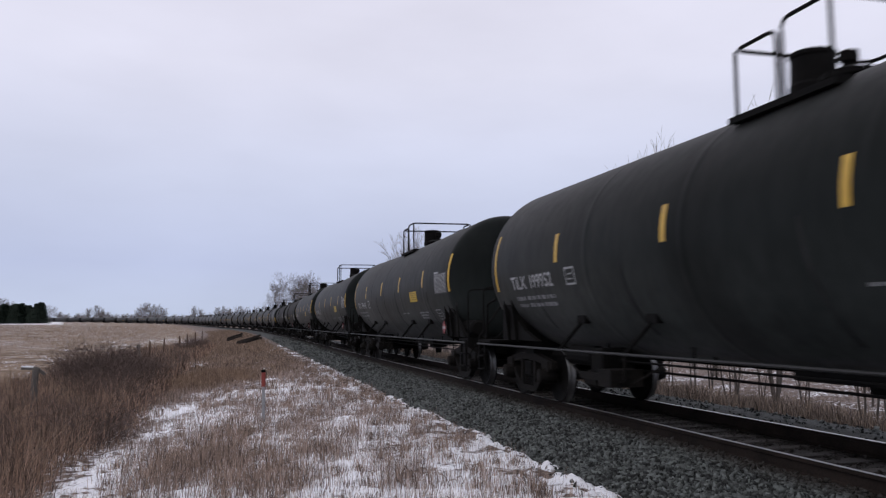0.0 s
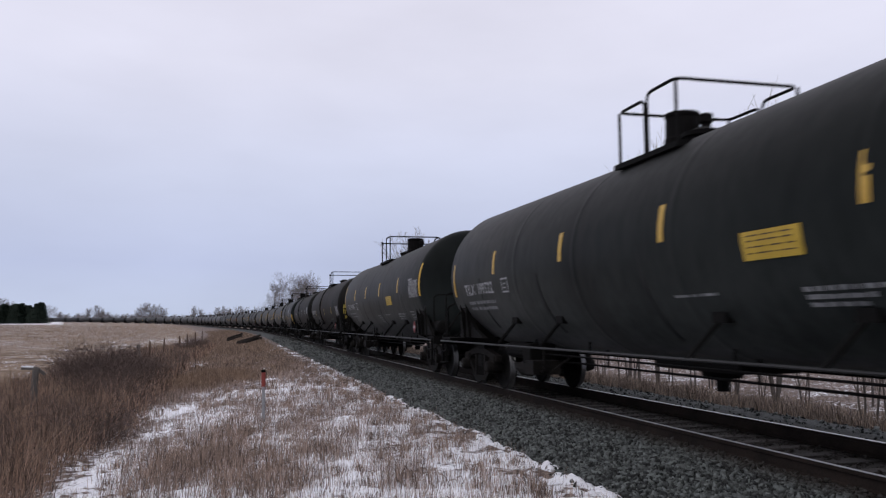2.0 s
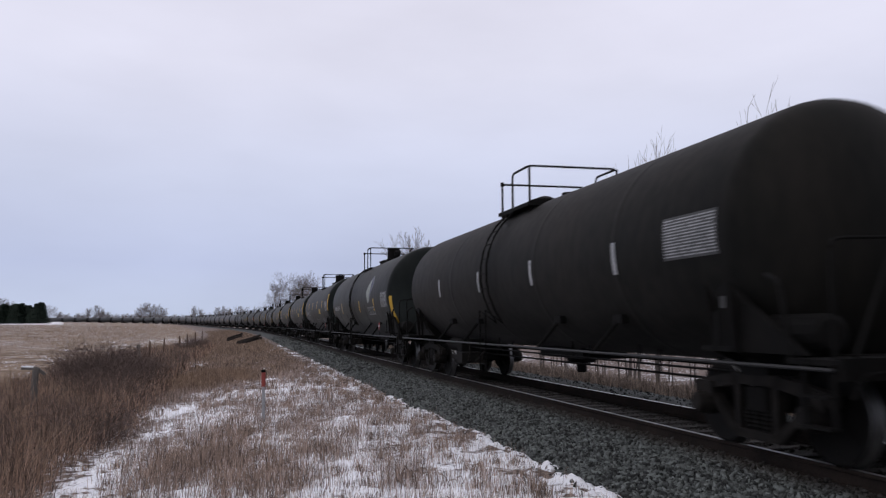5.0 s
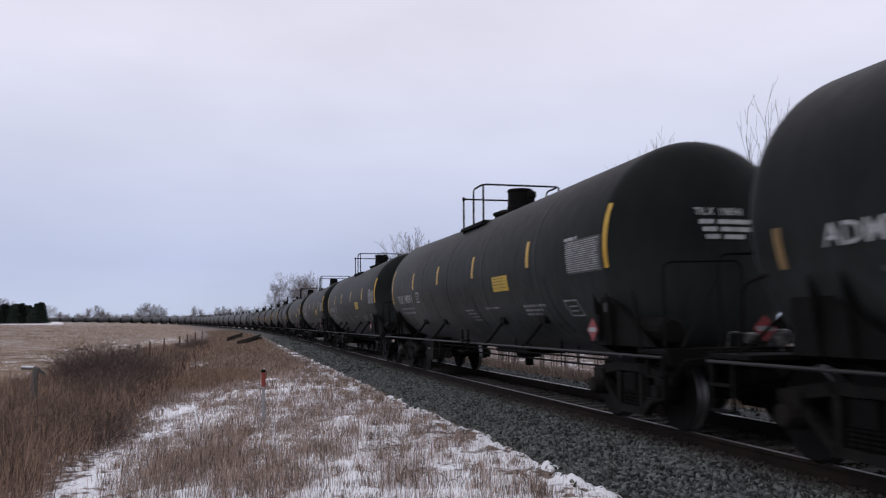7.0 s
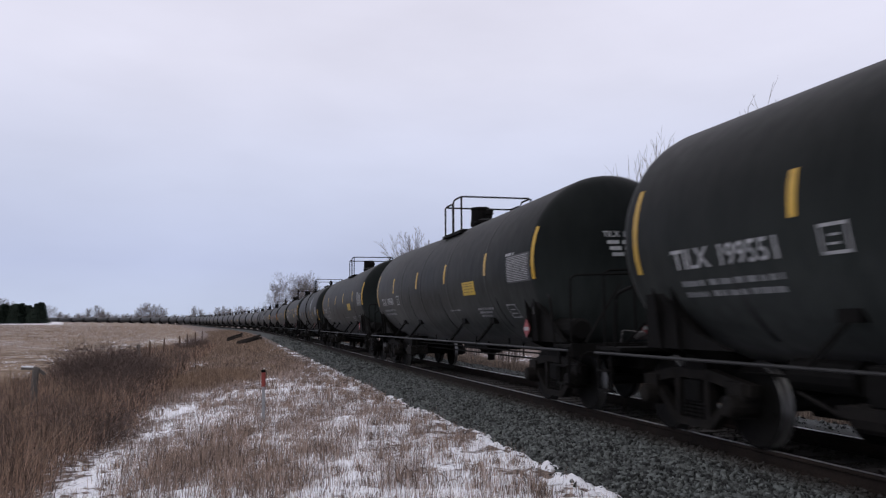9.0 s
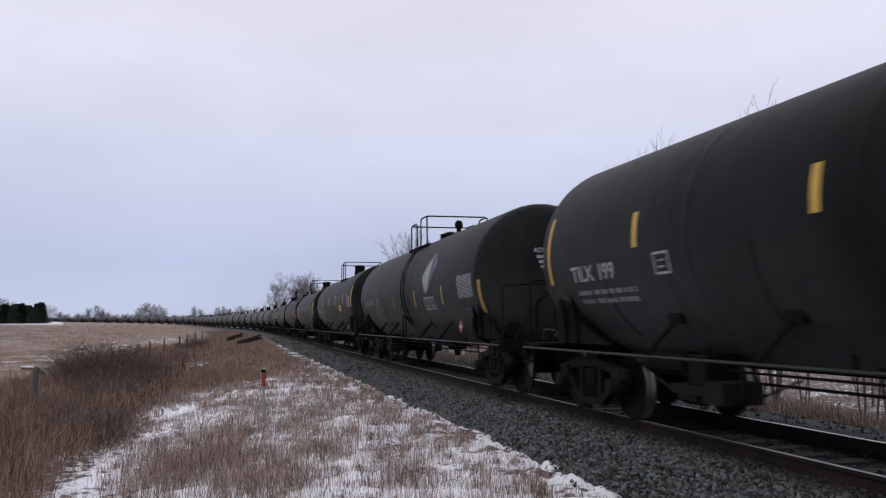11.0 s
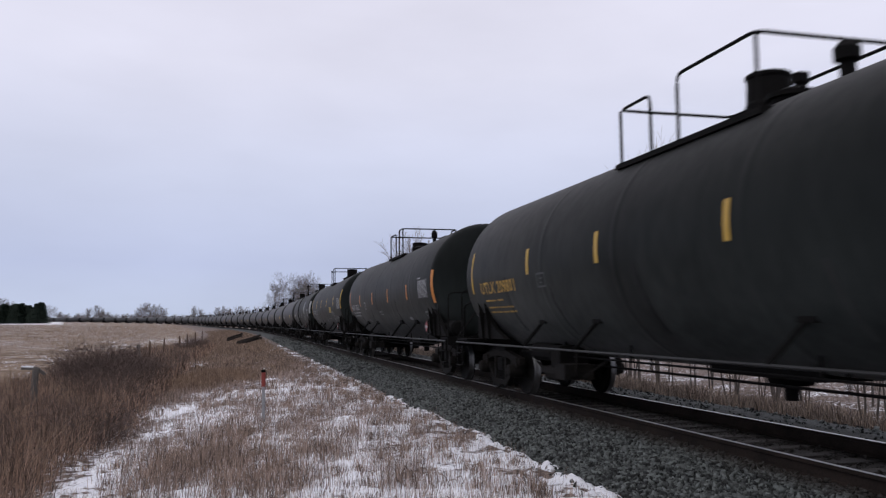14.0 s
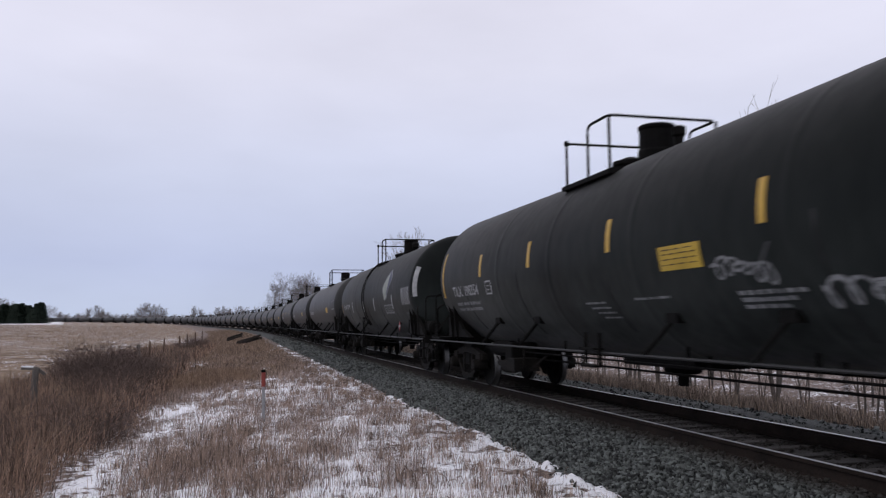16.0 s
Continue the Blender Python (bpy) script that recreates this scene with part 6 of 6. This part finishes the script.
def build_conifers():
    kinds = [conifer(1, 8.6), conifer(2, 8.0)]
    r = random.Random(9)
    n = 0
    for slope in np.arange(-0.5516, -0.4879, 0.00381):
        b = math.atan(slope)
        for row in range(3):
            dist = 330 + row * 9 + r.uniform(-3, 3)
            x, y = dist * math.tan(b) + r.uniform(-0.6, 0.6), dist
            m = pose(x, y, on_ground(x, y), 0, 0, r.uniform(0, 360))
            t = kinds[n] if n < 2 else copy_thing(kinds[n % 2], m)
            t.matrix_basis = m
            k = r.uniform(0.78, 1.0) + 0.10 * math.sin(slope * 190) * r.uniform(0.3, 1.0)
            t.scale = (1.35, 1.35, k)
            tagged(t, "dense dark green spruce in a windbreak", "tree", "spruce windbreak")
            n += 1


# ---- fence, marker, old timbers, loose stones ----
def build_fence():
    posts = [(0.15, 1.12, 0.072), (19.9, 1.15, 0.09), (24.8, 1.18, 0.045), (31.9, 1.22, 0.045), (44.8, 1.2, 0.06), (54.3, 1.2, 0.06), (67.7, 1.2, 0.07), (85, 1.25, 0.07)]
    for i, (s, h, rad) in enumerate(posts):
        x, y, _ = beside(s, 10.35)
        bm = bmesh.new()
        lathe(bm, [(-0.4, 0), (-0.4, rad), (h * 0.5, rad * 0.95), (h - 0.03, rad * 0.9), (h, rad * 0.7), (h + 0.01, 0)], 9, "Z")
        rj = random.Random(i)
        for v in bm.verts:
            v.co.x += rj.uniform(-0.005, 0.005) + 0.02 * math.sin(v.co.z * 2 + i)
            v.co.y += rj.uniform(-0.005, 0.005)
        ob = part("fence_post", bm, M["post"] if rad > 0.07 else M["weedpost"])
        ob.matrix_basis = pose(x, y, on_ground(x, y), rj.uniform(-3, 3), rj.uniform(-3, 3), i * 40)
        if i == 0:                            # a broken brace still nailed to it, with snow on top
            bm = bmesh.new()
            box(bm, -0.28, 0.0, -0.05, -0.02, h - 0.07, h - 0.02)
            board = part("brace", bm, M["post"], ob)
            bm = bmesh.new()
            box(bm, -0.27, -0.02, -0.055, -0.012, h - 0.018, h + 0.012)
            part("snow_cap", bm, M["snow"], board, "thin strip of snow", bevel=0.008)
            bm = bmesh.new()
            box(bm, 0.0, 0.22, 0.02, 0.05, -0.04, 0.03, Matrix.Translation((0.02, 0, h - 0.03)) @ Matrix.Rotation(radians(32), 4, "Y"))
            part("brace", bm, M["post"], ob)
        tagged(ob, "weathered grey wooden fence post among weeds" if rad > 0.07 else "thin rusty brown fence post among weeds", "fence post", "fence posts")


def build_marker():
    x, y = -3.195, 14.76
    z = on_ground(x, y)
    marker = empty("marker_post")
    for nm, z0, z1, r0, r1, m_ in (("shaft", -0.25, 0.62, 0.030, 0.030, M["plastic_white"]), ("sleeve", 0.62, 0.87, 0.039, 0.039, M["plastic_orange"]), ("cap", 0.87, 0.915, 0.043, 0.038, M["under"])):
        bm = bmesh.new()
        lathe(bm, [(z0, 0), (z0, r0), (z1 - 0.008, r1), (z1, r1 * 0.85), (z1, 0)], 14, "Z")
        part(nm, bm, m_, marker, smooth=False)
    marker.matrix_basis = pose(x, y, z, 1.5, -1.0, 10)
    tagged(marker, "white plastic marker post with orange-red sleeve and black cap", "marker post")


M["rotten"] = surface("rotten_dark_timber", (0.010, 0.0075, 0.006), (0.034, 0.025, 0.020), 4, 0.95, 0.006, fine=22, stretch=(0.4, 4, 4), per_object=0.1)


def build_timbers():
    for pile, (x0, y0, yaw) in enumerate(((-16.3, 69.0, 96), (-20.9, 83.0, 94))):
        for i in range(3):
            bm = bmesh.new()
            rj = random.Random(pile * 9 + i)
            box(bm, -rj.uniform(0.6, 1.05), rj.uniform(0.6, 1.05), -0.11, 0.11, 0, 0.17)
            bmesh.ops.bevel(bm, geom=list(bm.edges), offset=0.015, segments=1, affect="EDGES")
            for v in bm.verts:
                v.co += Vector((rj.uniform(-0.02, 0.02), rj.uniform(-0.012, 0.012), rj.uniform(-0.012, 0.012)))
            ob = part("old_tie", bm, M["rotten"])
            ob.matrix_basis = pose(x0 + rj.uniform(-0.15, 0.15), y0 + (i % 2) * 0.30 - 0.15, on_ground(x0, y0) + 0.30 + (i // 2) * 0.17, rj.uniform(-12, 12), -16 + rj.uniform(-3, 3), yaw - 90 + rj.uniform(-9, 9))
            tagged(ob, "discarded dark timber tie stacked on dry grass", "railway tie", "discarded ties")


def stone_kinds():
    """Angular chips: blocks with broken-off corners."""
    out = []
    for k in range(8):
        r = random.Random(k)
        v = np.array([(x * r.uniform(0.35, 1.15), y * r.uniform(0.35, 1.15), z * r.uniform(0.35, 1.1)) for x in (-1, 1) for y in (-1, 1) for z in (-1, 1)])
        f = np.array([(0, 1, 3), (0, 3, 2), (4, 6, 7), (4, 7, 5), (0, 4, 5), (0, 5, 1), (2, 3, 7), (2, 7, 6), (0, 2, 6), (0, 6, 4), (1, 5, 7), (1, 7, 3)])
        out.append((v, f))
    return out


def build_stones():
    kinds = stone_kinds()
    r = np.random.RandomState(3)
    vs, fs, soiled, base = [], [], [], 0
    zones = [(68000, -14.5, 8, 1.05, 2.78), (420, -14.5, 20, 2.55, 3.1), (12000, 8, 34, 1.0, 2.75), (8000, 34, 80, 0.9, 2.75), (2600, -14.5, 12, -0.66, 0.66), (5200, -14.5, 10, 0.82, 1.12), (7500, -13, 34, -2.7, -0.84), (4500, -14.5, 24, -0.66, 0.66)]
    for n, s0, s1, d0, d1 in zones:
        s, d = r.uniform(s0, s1, n), r.uniform(d0, d1, n)
        z = np.interp(d, (-2.9, -2.5, -1.95, -1.5, -1.2, -0.86, -0.64, 0, 0.64, 0.86, 1.3, 1.75, 2.35, 2.75), (-0.64, -0.34, -0.09, -0.075, -0.115, -0.15, -0.200, -0.215, -0.200, -0.155, -0.155, -0.20, -0.33, -0.45))
        z -= d * math.sin(CANT)
        x, y, h = beside(s, d)
        if d0 > 2.5:                          # strays on the snow
            s, d = s, d0 + (d - d0) ** 2
            x, y, h = beside(s, d)
            z = ground_z(x, y)[0] - h - 0.008
        soiled.append(np.repeat(np.concatenate([d[j::8] for j in range(8)]), 8))
        size = (0.008 + 0.019 * r.uniform(0, 1, n) ** 1.8) * (2.6 if s0 >= 30 else 1.6 if s0 >= 8 else 1.0)
        for j in range(8):
            pick = np.arange(n)[j::8]
            v, f = kinds[j]
            a = r.uniform(0, 6.28, len(pick))
            sc = size[pick][:, None] * r.uniform(0.5, 1.5, (len(pick), 3)) * np.array([1, 1, 0.85])
            ca, sa = np.cos(a)[:, None], np.sin(a)[:, None]
            tilt = r.uniform(-1.0, 1.0, len(pick))[:, None]
            px = v[None, :, 0] * sc[:, :1]
            py = v[None, :, 1] * sc[:, 1:2]
            pz = v[None, :, 2] * sc[:, 2:] + tilt * px
            w = np.stack([px * ca - py * sa + x[pick][:, None], px * sa + py * ca + y[pick][:, None], pz + (h[pick] + z[pick] + size[pick] * r.uniform(-0.1, 0.9, len(pick)))[:, None]], -1)
            vs.append(w.reshape(-1, 3))
            fs.append((f[None] + (base + np.arange(len(pick)) * len(v))[:, None, None]).reshape(-1, 3))
            base += len(pick) * len(v)
    v, f = np.concatenate(vs), np.concatenate(fs)
    me = bpy.data.meshes.new("ballast_stones")
    me.vertices.add(len(v))
    me.vertices.foreach_set("co", v.ravel())
    me.loops.add(len(f) * 3)
    me.loops.foreach_set("vertex_index", f.ravel())
    me.polygons.add(len(f))
    me.polygons.foreach_set("loop_start", np.arange(len(f)) * 3)
    me.update(calc_edges=True)
    me.materials.append(M["stone"])
    dirty(me, np.concatenate(soiled))
    tagged(new("ballast_stones", me), "loose angular grey crushed stones beside the rails", "stones", kind="stuff")


M["weedpost"] = surface("rusty_steel_post", (0.06, 0.035, 0.025), (0.13, 0.08, 0.06), 6, 0.85, fine=30)
build_grass()
build_shrubs()
build_trees()
build_conifers()
build_fence()
build_marker()
build_timbers()
build_stones()
build_ties()


# ---- the moving train ----
def travelled(t):
    return V_START * t + V_GAIN / 2 * t * t


def motions():
    """The cars run along the track; the wheels of those that pass the camera turn."""
    for k, s, car in FLEET:
        walk(car, [(t, car_pose(s - travelled(t))) for t in np.arange(0, 16.01, 1.0)])
    for k, s, car in FLEET:
        if k > 15:
            continue
        for bogie in [c for c in car.children if c.name.startswith("bogie")]:
            for ws in [c for c in bogie.children if c.name.startswith("wheelset")]:
                y = ws.location.y
                walk(ws, [(i / 30, pose(0, y, 0.457, math.degrees(travelled(i / 30) / 0.457) % 360.0)) for i in range(481)])


motions()
